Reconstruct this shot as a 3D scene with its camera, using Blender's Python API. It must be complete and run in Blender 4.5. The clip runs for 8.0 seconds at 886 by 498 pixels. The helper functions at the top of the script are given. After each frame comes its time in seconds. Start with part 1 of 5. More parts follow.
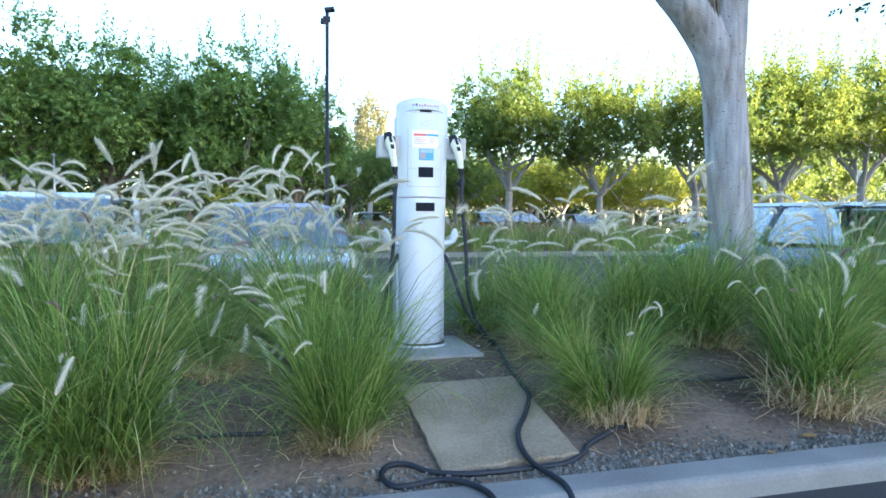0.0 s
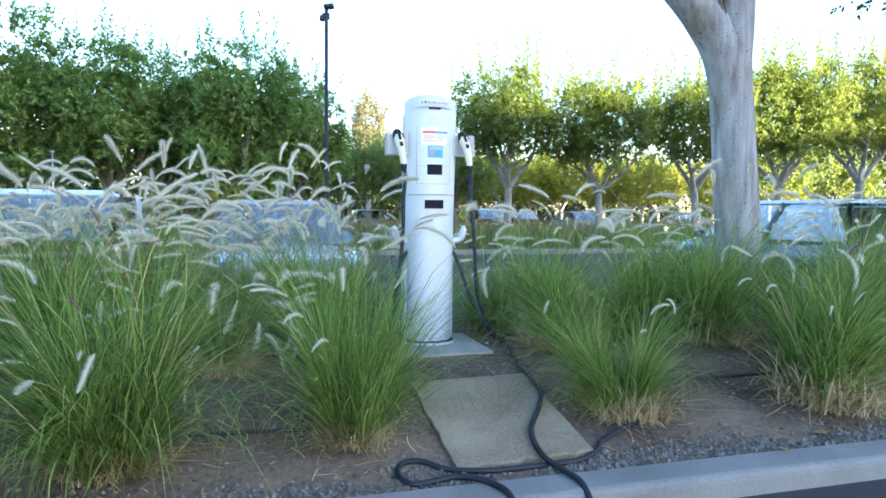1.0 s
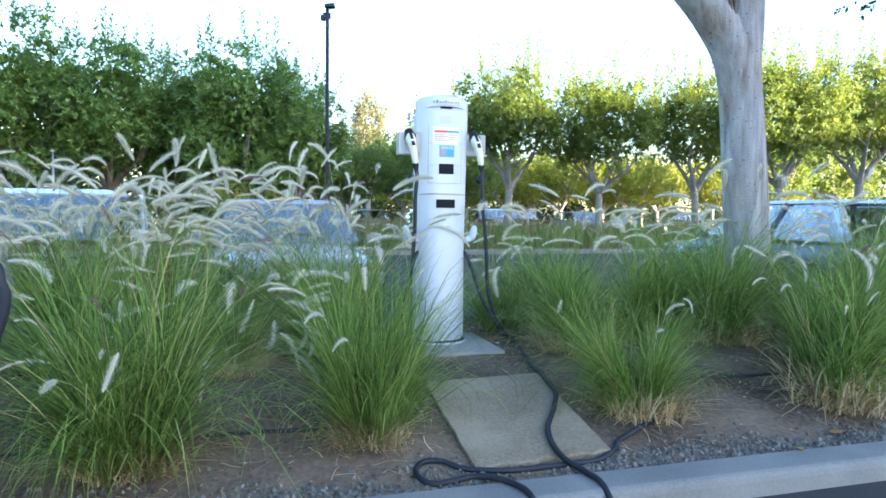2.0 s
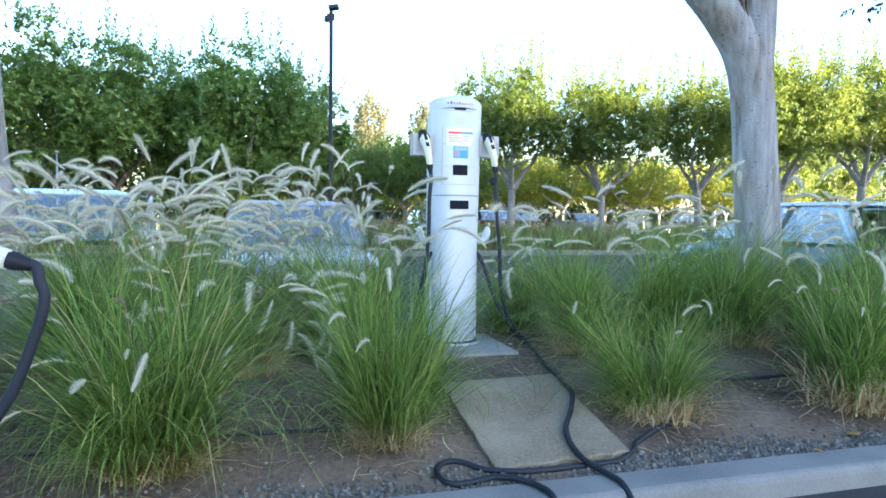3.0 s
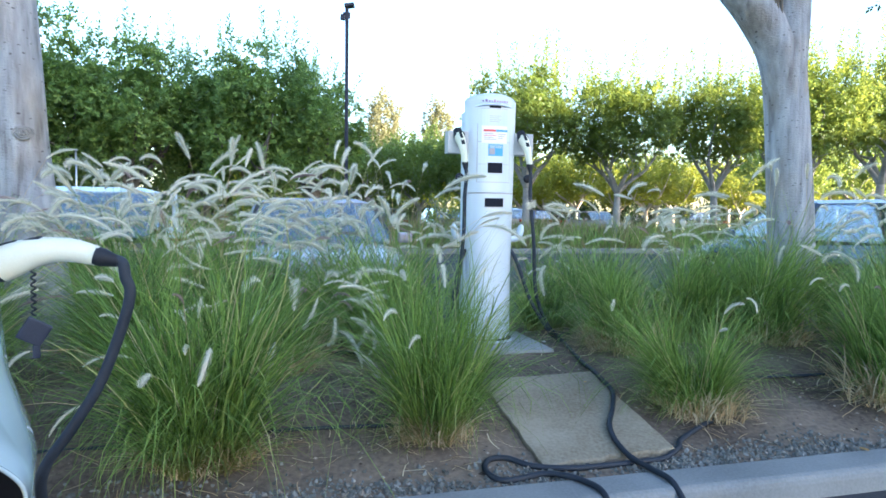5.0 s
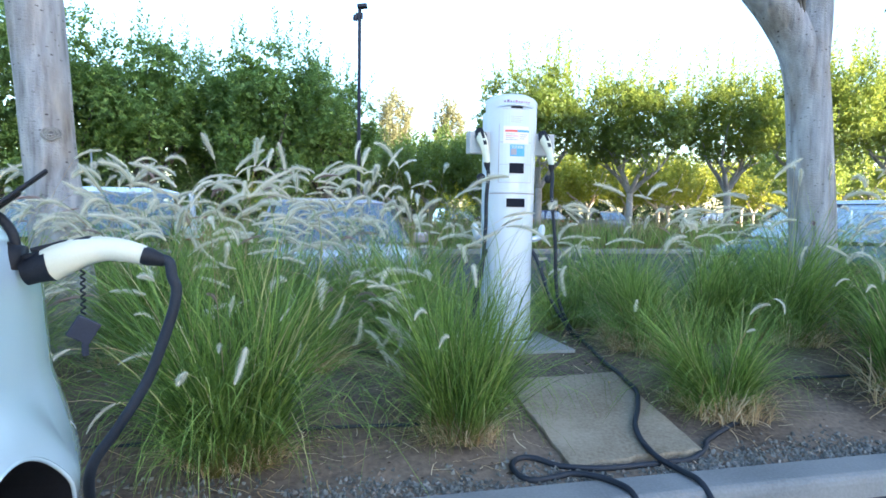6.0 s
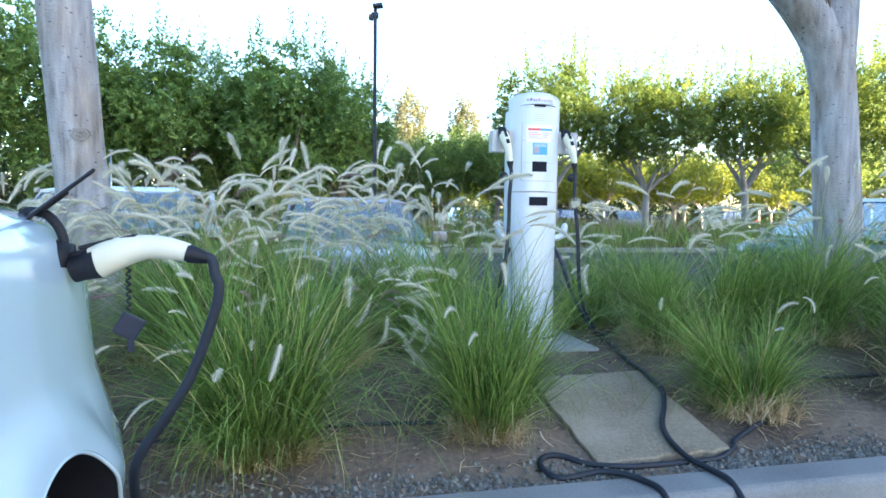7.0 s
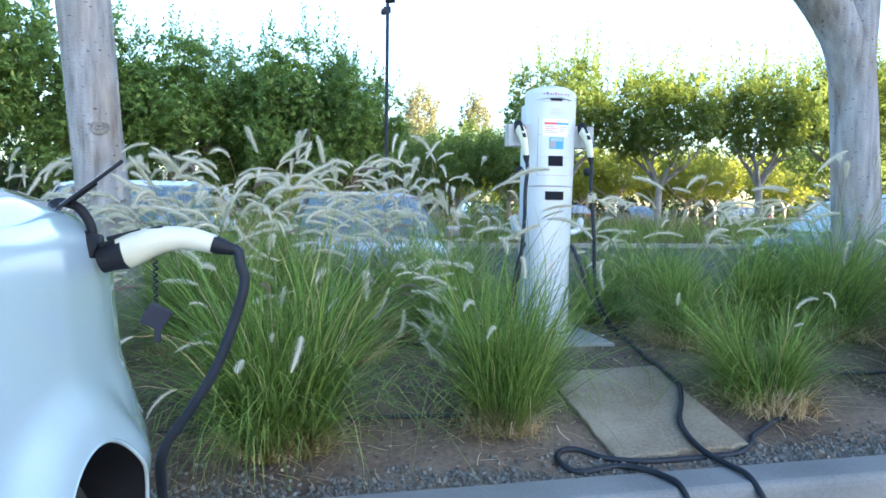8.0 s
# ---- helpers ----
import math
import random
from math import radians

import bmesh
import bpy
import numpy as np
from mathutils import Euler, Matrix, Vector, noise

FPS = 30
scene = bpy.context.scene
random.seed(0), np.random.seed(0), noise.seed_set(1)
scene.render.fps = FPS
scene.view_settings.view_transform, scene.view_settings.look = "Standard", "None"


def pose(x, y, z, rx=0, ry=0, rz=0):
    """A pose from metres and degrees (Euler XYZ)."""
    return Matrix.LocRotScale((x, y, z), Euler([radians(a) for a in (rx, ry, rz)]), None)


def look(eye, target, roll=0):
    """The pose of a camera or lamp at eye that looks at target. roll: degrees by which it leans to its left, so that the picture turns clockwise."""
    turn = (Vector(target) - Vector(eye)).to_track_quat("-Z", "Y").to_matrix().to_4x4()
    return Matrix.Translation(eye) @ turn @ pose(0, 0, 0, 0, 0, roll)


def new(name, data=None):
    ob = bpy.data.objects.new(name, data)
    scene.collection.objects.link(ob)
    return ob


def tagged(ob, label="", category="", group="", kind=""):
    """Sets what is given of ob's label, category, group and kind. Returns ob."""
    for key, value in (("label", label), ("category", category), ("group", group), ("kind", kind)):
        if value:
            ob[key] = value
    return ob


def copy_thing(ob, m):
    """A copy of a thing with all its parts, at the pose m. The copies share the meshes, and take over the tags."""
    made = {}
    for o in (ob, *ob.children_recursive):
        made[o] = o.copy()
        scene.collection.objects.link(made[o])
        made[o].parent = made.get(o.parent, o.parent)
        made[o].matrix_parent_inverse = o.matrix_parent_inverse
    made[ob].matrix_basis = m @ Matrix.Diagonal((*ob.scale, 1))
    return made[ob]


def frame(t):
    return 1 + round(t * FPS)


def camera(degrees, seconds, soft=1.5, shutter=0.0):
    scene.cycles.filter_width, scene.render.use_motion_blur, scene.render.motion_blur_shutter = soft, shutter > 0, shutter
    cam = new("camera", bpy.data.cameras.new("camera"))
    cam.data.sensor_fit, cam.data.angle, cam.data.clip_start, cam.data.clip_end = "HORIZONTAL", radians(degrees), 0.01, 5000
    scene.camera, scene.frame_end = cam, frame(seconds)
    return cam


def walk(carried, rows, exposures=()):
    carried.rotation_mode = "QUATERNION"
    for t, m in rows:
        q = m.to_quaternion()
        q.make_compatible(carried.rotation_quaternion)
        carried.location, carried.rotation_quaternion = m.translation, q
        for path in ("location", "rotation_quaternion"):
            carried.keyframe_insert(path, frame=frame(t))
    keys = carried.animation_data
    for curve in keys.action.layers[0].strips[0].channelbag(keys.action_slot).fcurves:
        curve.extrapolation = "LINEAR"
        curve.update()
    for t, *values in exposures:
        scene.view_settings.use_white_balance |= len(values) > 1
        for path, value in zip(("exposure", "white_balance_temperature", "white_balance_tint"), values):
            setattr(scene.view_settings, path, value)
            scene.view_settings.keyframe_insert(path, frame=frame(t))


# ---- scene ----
cam = camera(67.2, 8.0, soft=1.6)
PATH = [
    (0, (-0.2366, 0.0074, 1.0995), (-0.1196, 2.0014, 0.9983), 0.50),
    (0.5, (-0.2706, 0.0113, 1.0992), (-0.1496, 2.0049, 0.9931), 0.50),
    (1, (-0.3046, 0.0113, 1.0990), (-0.1796, 2.0044, 0.9899), 0.50),
    (1.5, (-0.3416, 0.0193, 1.0967), (-0.2126, 2.0121, 0.9866), 0.50),
    (3, (-0.4585, 0.0212, 1.0929), (-0.3306, 2.0143, 0.9878), 0.70),
    (3.5, (-0.4935, 0.0182, 1.0907), (-0.3726, 2.0117, 0.9856), 0.60),
    (4, (-0.5315, 0.0211, 1.0895), (-0.4155, 2.0148, 0.9813), 0.70),
    (4.5, (-0.5655, 0.0201, 1.0893), (-0.4585, 2.0142, 0.9780), 0.70),
    (6, (-0.6695, 0.0101, 1.0887), (-0.6035, 2.0059, 0.9772), 0.78),
    (6.5, (-0.6985, 0.0061, 1.0866), (-0.6525, 2.0024, 0.9749), 0.67),
    (7, (-0.7225, 0.0000, 1.0856), (-0.6985, 1.9966, 0.9708), 0.66),
    (7.5, (-0.7435, 0.0010, 1.0814), (-0.7354, 1.9974, 0.9615), 0.76),
    (8, (-0.7524, -0.0021, 1.0794), (-0.7593, 1.9937, 0.9495), 0.85),
]
walk(cam, [(t, look(eye, target, roll)) for t, eye, target, roll in PATH], [(0, 2.83, 6010, 15.9), (8, 2.83, 6010, 15.9)])


# ---- light ----
SUN_AZ, SUN_EL = -35.0, 9.0          # degrees from +x towards +y, and above the horizon
world = bpy.data.worlds.new("sky")
scene.world = world
world.use_nodes = True
wn = world.node_tree.nodes
sky = wn.new("ShaderNodeTexSky")
sky.sky_type = "NISHITA"
sky.sun_disc = False
sky.sun_elevation = radians(SUN_EL)
sky.sun_rotation = radians(90 - SUN_AZ)
sky.dust_density, sky.ozone_density = 1.0, 2.0
wn["Background"].inputs[1].default_value = 0.15
world.node_tree.links.new(sky.outputs[0], wn["Background"].inputs[0])
sun_dir = Vector((math.cos(radians(SUN_AZ)) * math.cos(radians(SUN_EL)), math.sin(radians(SUN_AZ)) * math.cos(radians(SUN_EL)), math.sin(radians(SUN_EL))))
sun_data = bpy.data.lights.new("sun", "SUN")
sun_data.energy, sun_data.angle, sun_data.color = 6.0, radians(0.6), (1.0, 0.85, 0.60)
sun = new("sun", sun_data)
sun.matrix_world = look(Vector((0, 0, 30)) + sun_dir * 50, (0, 0, 30))


# ---- the bed's own axes: u runs along the kerb, v across it, v = 0 at the kerb's back edge ----
TURN = radians(12.35)
CU, SU = math.cos(TURN), math.sin(TURN)


def P(u, v, z=0.0):
    return Vector((u * CU - v * SU, 2.405 + u * SU + v * CU, z))


def bed_pose(u, v, z=0.0, turn=0.0):
    return Matrix.Translation(P(u, v, z)) @ Matrix.Rotation(TURN + radians(turn), 4, "Z")


def smooth(a, b, x):
    t = min(1.0, max(0.0, (x - a) / (b - a)))
    return t * t * (3 - 2 * t)


LOT = -0.20      # level of the lot behind the bed
ROAD = 0.02      # level of the lane in front


def bed_height(u, v):
    z = float(np.interp(v, [-0.02, 0.0, 0.114, 0.858, 1.30, 2.0], [0.088, 0.098, 0.112, 0.256, 0.291, 0.300]))
    z -= 0.36 * smooth(2.5, 3.5, v)
    away = 1 - smooth(-0.5, -0.1, u) * (1 - smooth(0.55, 0.95, u))
    z += 0.03 * noise.noise((u * 0.9, v * 0.9, 3.1)) * smooth(0.0, 0.5, v) * away
    z += 0.020 * noise.noise((u * 4.1, v * 4.1, 7.7)) * smooth(0.0, 0.4, v) * (0.25 + 0.75 * away)
    z += (0.006 * noise.noise((u * 17, v * 17, 1.7)) + 0.010 * (0.25 - abs(noise.noise((u * 7.3, v * 7.3, 5.1))))) * (0.3 + 0.7 * away)
    return z


# ---- materials ----
def nodes_of(name):
    m = bpy.data.materials.new(name)
    m.use_nodes = True
    return m, m.node_tree.nodes, m.node_tree.links, m.node_tree.nodes["Principled BSDF"]


def ramp(nodes, stops):
    r = nodes.new("ShaderNodeValToRGB")
    els = r.color_ramp.elements
    while len(els) < len(stops):
        els.new(0.5)
    for e, (p, c) in zip(els, stops):
        e.position, e.color = p, (*c, 1)
    return r


def surface(name, dark, light, rough=0.6, metal=0.0, scale=4.0, fine=60.0, bump=0.15, depth=0.004, rough_var=0.1, mid=0.5, spec=0.5, coat=0.0):
    """A mottled surface: large stains mixed with fine grain, in object metres, with a fine relief."""
    m, nodes, links, b = nodes_of(name)
    co = nodes.new("ShaderNodeTexCoord")
    big = nodes.new("ShaderNodeTexNoise")
    big.inputs["Scale"].default_value, big.inputs["Detail"].default_value = scale, 6
    small = nodes.new("ShaderNodeTexNoise")
    small.inputs["Scale"].default_value, small.inputs["Detail"].default_value = fine, 4
    links.new(co.outputs["Object"], big.inputs["Vector"])
    links.new(co.outputs["Object"], small.inputs["Vector"])
    mix = nodes.new("ShaderNodeMix")
    mix.inputs[0].default_value = 0.4
    links.new(big.outputs["Fac"], mix.inputs[2])
    links.new(small.outputs["Fac"], mix.inputs[3])
    r = ramp(nodes, [(mid - 0.14, dark), (mid + 0.14, light)])
    links.new(mix.outputs[0], r.inputs[0])
    links.new(r.outputs[0], b.inputs["Base Color"])
    rr = nodes.new("ShaderNodeMapRange")
    rr.inputs[3].default_value, rr.inputs[4].default_value = rough - rough_var, rough + rough_var
    links.new(big.outputs["Fac"], rr.inputs[0])
    links.new(rr.outputs[0], b.inputs["Roughness"])
    b.inputs["Metallic"].default_value = metal
    b.inputs["Specular IOR Level"].default_value = spec
    b.inputs["Coat Weight"].default_value = coat
    b.inputs["Coat Roughness"].default_value = 0.04
    if bump:
        bp = nodes.new("ShaderNodeBump")
        bp.inputs["Strength"].default_value, bp.inputs["Distance"].default_value = bump, depth
        links.new(small.outputs["Fac"], bp.inputs["Height"])
        links.new(bp.outputs[0], b.inputs["Normal"])
    return m


def leafy(name, stops, through_colour, share=0.35, rough=0.5, spec=0.3):
    """Leaves and blades: a colour for each island, and light that passes through."""
    m, nodes, links, b = nodes_of(name)
    geo = nodes.new("ShaderNodeNewGeometry")
    r = ramp(nodes, stops)
    links.new(geo.outputs["Random Per Island"], r.inputs[0])
    links.new(r.outputs[0], b.inputs["Base Color"])
    b.inputs["Roughness"].default_value = rough
    b.inputs["Specular IOR Level"].default_value = spec
    tr = nodes.new("ShaderNodeBsdfTranslucent")
    mul = nodes.new("ShaderNodeMix")
    mul.data_type = "RGBA"
    mul.inputs[0].default_value = 0.65
    links.new(r.outputs[0], mul.inputs[6])
    mul.inputs[7].default_value = (*through_colour, 1)
    links.new(mul.outputs[2], tr.inputs["Color"])
    mx = nodes.new("ShaderNodeMixShader")
    mx.inputs[0].default_value = share
    links.new(b.outputs[0], mx.inputs[1])
    links.new(tr.outputs[0], mx.inputs[2])
    links.new(mx.outputs[0], nodes["Material Output"].inputs["Surface"])
    return m


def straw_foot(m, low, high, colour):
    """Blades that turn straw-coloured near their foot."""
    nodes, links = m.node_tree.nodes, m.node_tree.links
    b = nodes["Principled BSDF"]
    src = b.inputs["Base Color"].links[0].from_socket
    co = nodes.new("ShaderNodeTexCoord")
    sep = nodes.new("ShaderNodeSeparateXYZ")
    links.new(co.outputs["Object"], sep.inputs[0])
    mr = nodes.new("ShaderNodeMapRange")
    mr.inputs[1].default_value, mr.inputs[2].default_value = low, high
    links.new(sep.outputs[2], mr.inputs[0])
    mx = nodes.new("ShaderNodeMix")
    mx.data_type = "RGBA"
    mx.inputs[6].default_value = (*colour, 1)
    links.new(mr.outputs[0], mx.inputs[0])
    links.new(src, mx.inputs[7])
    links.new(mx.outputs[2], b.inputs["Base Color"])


def glassy(name, tint=(0.05, 0.07, 0.08), rough=0.03):
    m, nodes, links, b = nodes_of(name)
    b.inputs["Base Color"].default_value = (*tint, 1)
    b.inputs["Roughness"].default_value = rough
    b.inputs["Transmission Weight"].default_value = 1.0
    b.inputs["IOR"].default_value = 2.2
    return m


M_SOIL = surface("soil", (0.072, 0.056, 0.045), (0.238, 0.186, 0.142), 0.95, scale=2.6, fine=45, bump=0.6, depth=0.012, rough_var=0.04, spec=0.15)
M_ASPHALT = surface("asphalt", (0.035, 0.037, 0.04), (0.075, 0.075, 0.077), 0.9, scale=0.8, fine=160, bump=0.5, depth=0.004, spec=0.3)
M_KERB = surface("kerb_concrete", (0.192, 0.200, 0.200), (0.285, 0.292, 0.288), 0.85, scale=3.0, fine=90, bump=0.25, depth=0.003, spec=0.25)
M_PAD = surface("pad_concrete", (0.27, 0.275, 0.265), (0.42, 0.42, 0.40), 0.85, scale=5.0, fine=110, bump=0.3, depth=0.003, spec=0.25)
M_FLAG = surface("flagstone", (0.190, 0.155, 0.105), (0.352, 0.308, 0.236), 0.8, scale=3.6, fine=70, bump=0.35, depth=0.004, spec=0.3)
M_STONE = leafy("gravel_stone", [(0.0, (0.09, 0.092, 0.085)), (0.5, (0.15, 0.155, 0.145)), (0.85, (0.205, 0.21, 0.195)), (0.93, (0.28, 0.28, 0.265)), (1.0, (0.22, 0.165, 0.12))], (0.2, 0.2, 0.2), share=0.0, rough=0.85)
M_CLOD = leafy("soil_clod", [(0.0, (0.05, 0.038, 0.03)), (0.4, (0.12, 0.09, 0.07)), (0.75, (0.27, 0.22, 0.175)), (0.93, (0.38, 0.34, 0.30)), (1.0, (0.6, 0.58, 0.55))], (0.2, 0.2, 0.2), share=0.0, rough=0.95, spec=0.1)
M_SHELL = surface("white_enamel", (0.61, 0.685, 0.765), (0.68, 0.755, 0.825), 0.38, scale=3.0, fine=240, bump=0.03, depth=0.001, coat=0.15)
M_STEEL = surface("brushed_steel", (0.50, 0.50, 0.51), (0.62, 0.62, 0.62), 0.35, metal=1.0, scale=9, fine=200, bump=0.06, depth=0.001)
M_GREY = surface("grey_plastic", (0.42, 0.43, 0.44), (0.52, 0.53, 0.54), 0.45, scale=8, fine=200, bump=0.04, depth=0.001)
M_HANDLE = surface("ivory_plastic", (0.72, 0.71, 0.55), (0.79, 0.78, 0.63), 0.4, scale=9, fine=220, bump=0.05, depth=0.001)
M_BLACK = surface("black_plastic", (0.010, 0.012, 0.017), (0.024, 0.027, 0.035), 0.6, scale=9, fine=260, bump=0.1, depth=0.001, spec=0.3)
M_CAP = surface("cap_rubber", (0.014, 0.020, 0.038), (0.026, 0.035, 0.060), 0.6, scale=9, fine=200, bump=0.08, depth=0.001)
M_RUBBER = surface("cable_rubber", (0.009, 0.014, 0.023), (0.020, 0.029, 0.044), 0.65, scale=12, fine=300, bump=0.1, depth=0.001)
M_SCREEN = surface("dark_window", (0.008, 0.011, 0.020), (0.014, 0.018, 0.030), 0.5, scale=5, fine=100, bump=0.0, spec=0.08)
M_PAPER = surface("label_paper", (0.86, 0.78, 0.79), (0.92, 0.85, 0.86), 0.6, scale=9, fine=100, bump=0.0)
M_RED = surface("label_red", (0.75, 0.10, 0.09), (0.80, 0.13, 0.11), 0.5, bump=0.0)
M_BLUE = surface("label_blue", (0.07, 0.36, 0.66), (0.09, 0.42, 0.72), 0.5, bump=0.0)
M_INK = surface("label_ink", (0.36, 0.33, 0.36), (0.45, 0.42, 0.44), 0.6, bump=0.0)
M_PURPLE = surface("mark_purple", (0.20, 0.13, 0.28), (0.26, 0.17, 0.33), 0.5, bump=0.0)
M_PLUM = surface("mark_plum", (0.42, 0.22, 0.36), (0.50, 0.28, 0.42), 0.5, bump=0.0)
M_BLADE = leafy("grass_blade", [(0.0, (0.026, 0.060, 0.014)), (0.22, (0.076, 0.146, 0.033)), (0.50, (0.158, 0.270, 0.056)), (0.76, (0.262, 0.392, 0.090)), (0.92, (0.34, 0.48, 0.12)), (0.975, (0.48, 0.48, 0.19)), (1.0, (0.66, 0.56, 0.31))], (0.38, 0.53, 0.10), 0.27)
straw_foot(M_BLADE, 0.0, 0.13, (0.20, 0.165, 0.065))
M_STRAW = leafy("dry_blade", [(0.0, (0.36, 0.23, 0.11)), (0.45, (0.60, 0.44, 0.25)), (0.8, (0.76, 0.62, 0.40)), (1.0, (0.86, 0.78, 0.58))], (0.70, 0.57, 0.36), 0.25, rough=0.7)
M_PLUME = leafy("plume_bristle", [(0.0, (0.66, 0.63, 0.53)), (0.5, (0.81, 0.78, 0.67)), (1.0, (0.91, 0.89, 0.79))], (0.91, 0.89, 0.78), 0.5, rough=0.8, spec=0.1)
M_PLUME_RED = leafy("young_plume_bristle", [(0.0, (0.30, 0.20, 0.20)), (1.0, (0.52, 0.40, 0.38))], (0.5, 0.4, 0.36), 0.35, rough=0.8, spec=0.1)
M_LEAF = leafy("tree_leaf", [(0.0, (0.085, 0.135, 0.034)), (0.6, (0.125, 0.195, 0.046)), (1.0, (0.18, 0.24, 0.06))], (0.42, 0.49, 0.09), 0.45, rough=0.42)
M_LEAF_BROAD = leafy("broad_leaf", [(0.0, (0.075, 0.145, 0.048)), (0.45, (0.145, 0.250, 0.070)), (0.8, (0.24, 0.36, 0.095)), (1.0, (0.36, 0.46, 0.13))], (0.42, 0.55, 0.10), 0.40, rough=0.45)
M_LEAF_GOLD = leafy("golden_leaf", [(0.0, (0.07, 0.11, 0.02)), (0.6, (0.13, 0.18, 0.03)), (1.0, (0.22, 0.24, 0.04))], (0.66, 0.64, 0.08), 0.48, rough=0.45)
M_LEAF_PALE = leafy("pale_leaf", [(0.0, (0.13, 0.14, 0.07)), (0.6, (0.20, 0.20, 0.10)), (1.0, (0.28, 0.26, 0.14))], (0.42, 0.40, 0.20), 0.35, rough=0.5)
M_LEAF_YOUNG = leafy("young_leaf", [(0.0, (0.11, 0.17, 0.03)), (0.6, (0.19, 0.26, 0.05)), (1.0, (0.30, 0.35, 0.08))], (0.60, 0.64, 0.11), 0.42, rough=0.45)
M_LEAF_FRESH = leafy("fresh_broad_leaf", [(0.0, (0.10, 0.19, 0.07)), (0.6, (0.17, 0.29, 0.09)), (1.0, (0.27, 0.40, 0.13))], (0.45, 0.58, 0.16), 0.38, rough=0.45)
M_LEAF_DARK = leafy("dark_leaf", [(0.0, (0.022, 0.045, 0.016)), (1.0, (0.06, 0.10, 0.03))], (0.2, 0.3, 0.05), 0.25, rough=0.5)
M_BARK = surface("bark", (0.22, 0.21, 0.20), (0.38, 0.37, 0.36), 0.85, scale=3.5, fine=30, bump=0.4, depth=0.008, spec=0.2)


def smooth_bark(name):
    """Smooth grey bark with long upright streaks, brownish patches and small dark pits."""
    m, nodes, links, b = nodes_of(name)
    co = nodes.new("ShaderNodeTexCoord")
    outs = []
    for sc, detail, stretch in ((22.0, 8, (1, 1, 0.16)), (4.2, 5, (1, 1, 0.45)), (48.0, 5, (1, 1, 2.4))):
        mp = nodes.new("ShaderNodeMapping")
        mp.inputs["Scale"].default_value = stretch
        t = nodes.new("ShaderNodeTexNoise")
        t.inputs["Scale"].default_value, t.inputs["Detail"].default_value = sc, detail
        links.new(co.outputs["Object"], mp.inputs["Vector"])
        links.new(mp.outputs[0], t.inputs["Vector"])
        outs.append(t.outputs["Fac"])
    r1 = ramp(nodes, [(0.30, (0.20, 0.20, 0.21)), (0.42, (0.30, 0.305, 0.32)), (0.54, (0.36, 0.365, 0.385)), (0.68, (0.45, 0.45, 0.465))])
    links.new(outs[0], r1.inputs[0])
    r2 = ramp(nodes, [(0.47, (1, 1, 1)), (0.64, (0.80, 0.70, 0.60))])
    links.new(outs[1], r2.inputs[0])
    mul = nodes.new("ShaderNodeMix")
    mul.data_type, mul.blend_type = "RGBA", "MULTIPLY"
    mul.inputs[0].default_value = 1.0
    links.new(r1.outputs[0], mul.inputs[6])
    links.new(r2.outputs[0], mul.inputs[7])
    mp = nodes.new("ShaderNodeMapping")
    mp.inputs["Scale"].default_value = (17, 17, 30)
    vo = nodes.new("ShaderNodeTexVoronoi")
    vo.inputs["Scale"].default_value = 1.0
    links.new(co.outputs["Object"], mp.inputs["Vector"])
    links.new(mp.outputs[0], vo.inputs["Vector"])
    pits = ramp(nodes, [(0.10, (0.30, 0.28, 0.27)), (0.21, (1, 1, 1))])
    links.new(vo.outputs["Distance"], pits.inputs[0])
    mul2 = nodes.new("ShaderNodeMix")
    mul2.data_type, mul2.blend_type = "RGBA", "MULTIPLY"
    gate = ramp(nodes, [(0.46, (0, 0, 0)), (0.54, (1, 1, 1))])
    links.new(outs[2], gate.inputs[0])
    links.new(gate.outputs[0], mul2.inputs[0])
    links.new(mul.outputs[2], mul2.inputs[6])
    links.new(pits.outputs[0], mul2.inputs[7])
    links.new(mul2.outputs[2], b.inputs["Base Color"])
    b.inputs["Roughness"].default_value = 0.8
    b.inputs["Specular IOR Level"].default_value = 0.25
    bp = nodes.new("ShaderNodeBump")
    bp.inputs["Strength"].default_value, bp.inputs["Distance"].default_value = 0.8, 0.02
    links.new(outs[0], bp.inputs["Height"])
    bp2 = nodes.new("ShaderNodeBump")
    bp2.inputs["Strength"].default_value, bp2.inputs["Distance"].default_value = 0.8, 0.008
    links.new(outs[2], bp2.inputs["Height"])
    links.new(bp.outputs[0], bp2.inputs["Normal"])
    links.new(bp2.outputs[0], b.inputs["Normal"])
    return m


M_TRUNK = smooth_bark("smooth_grey_bark")
M_BARK_DARK = surface("far_bark", (0.10, 0.085, 0.07), (0.22, 0.19, 0.16), 0.9, scale=3, fine=25, bump=0.3, depth=0.01, spec=0.2)
M_BARK_PALE = surface("pale_bark", (0.36, 0.33, 0.29), (0.50, 0.46, 0.40), 0.9, scale=3, fine=25, bump=0.3, depth=0.01, spec=0.2)
M_POST = surface("post_paint", (0.012, 0.014, 0.028), (0.02, 0.022, 0.04), 0.6, scale=3, fine=80, bump=0.05)
M_CARWHITE = surface("white_car_paint", (0.74, 0.83, 0.915), (0.77, 0.86, 0.935), 0.16, scale=1.2, fine=400, bump=0.0, coat=1.0, rough_var=0.03)
M_EV = surface("ice_white_car_paint", (0.59, 0.765, 0.885), (0.63, 0.80, 0.91), 0.12, scale=1.2, fine=400, bump=0.0, coat=1.0, rough_var=0.03)
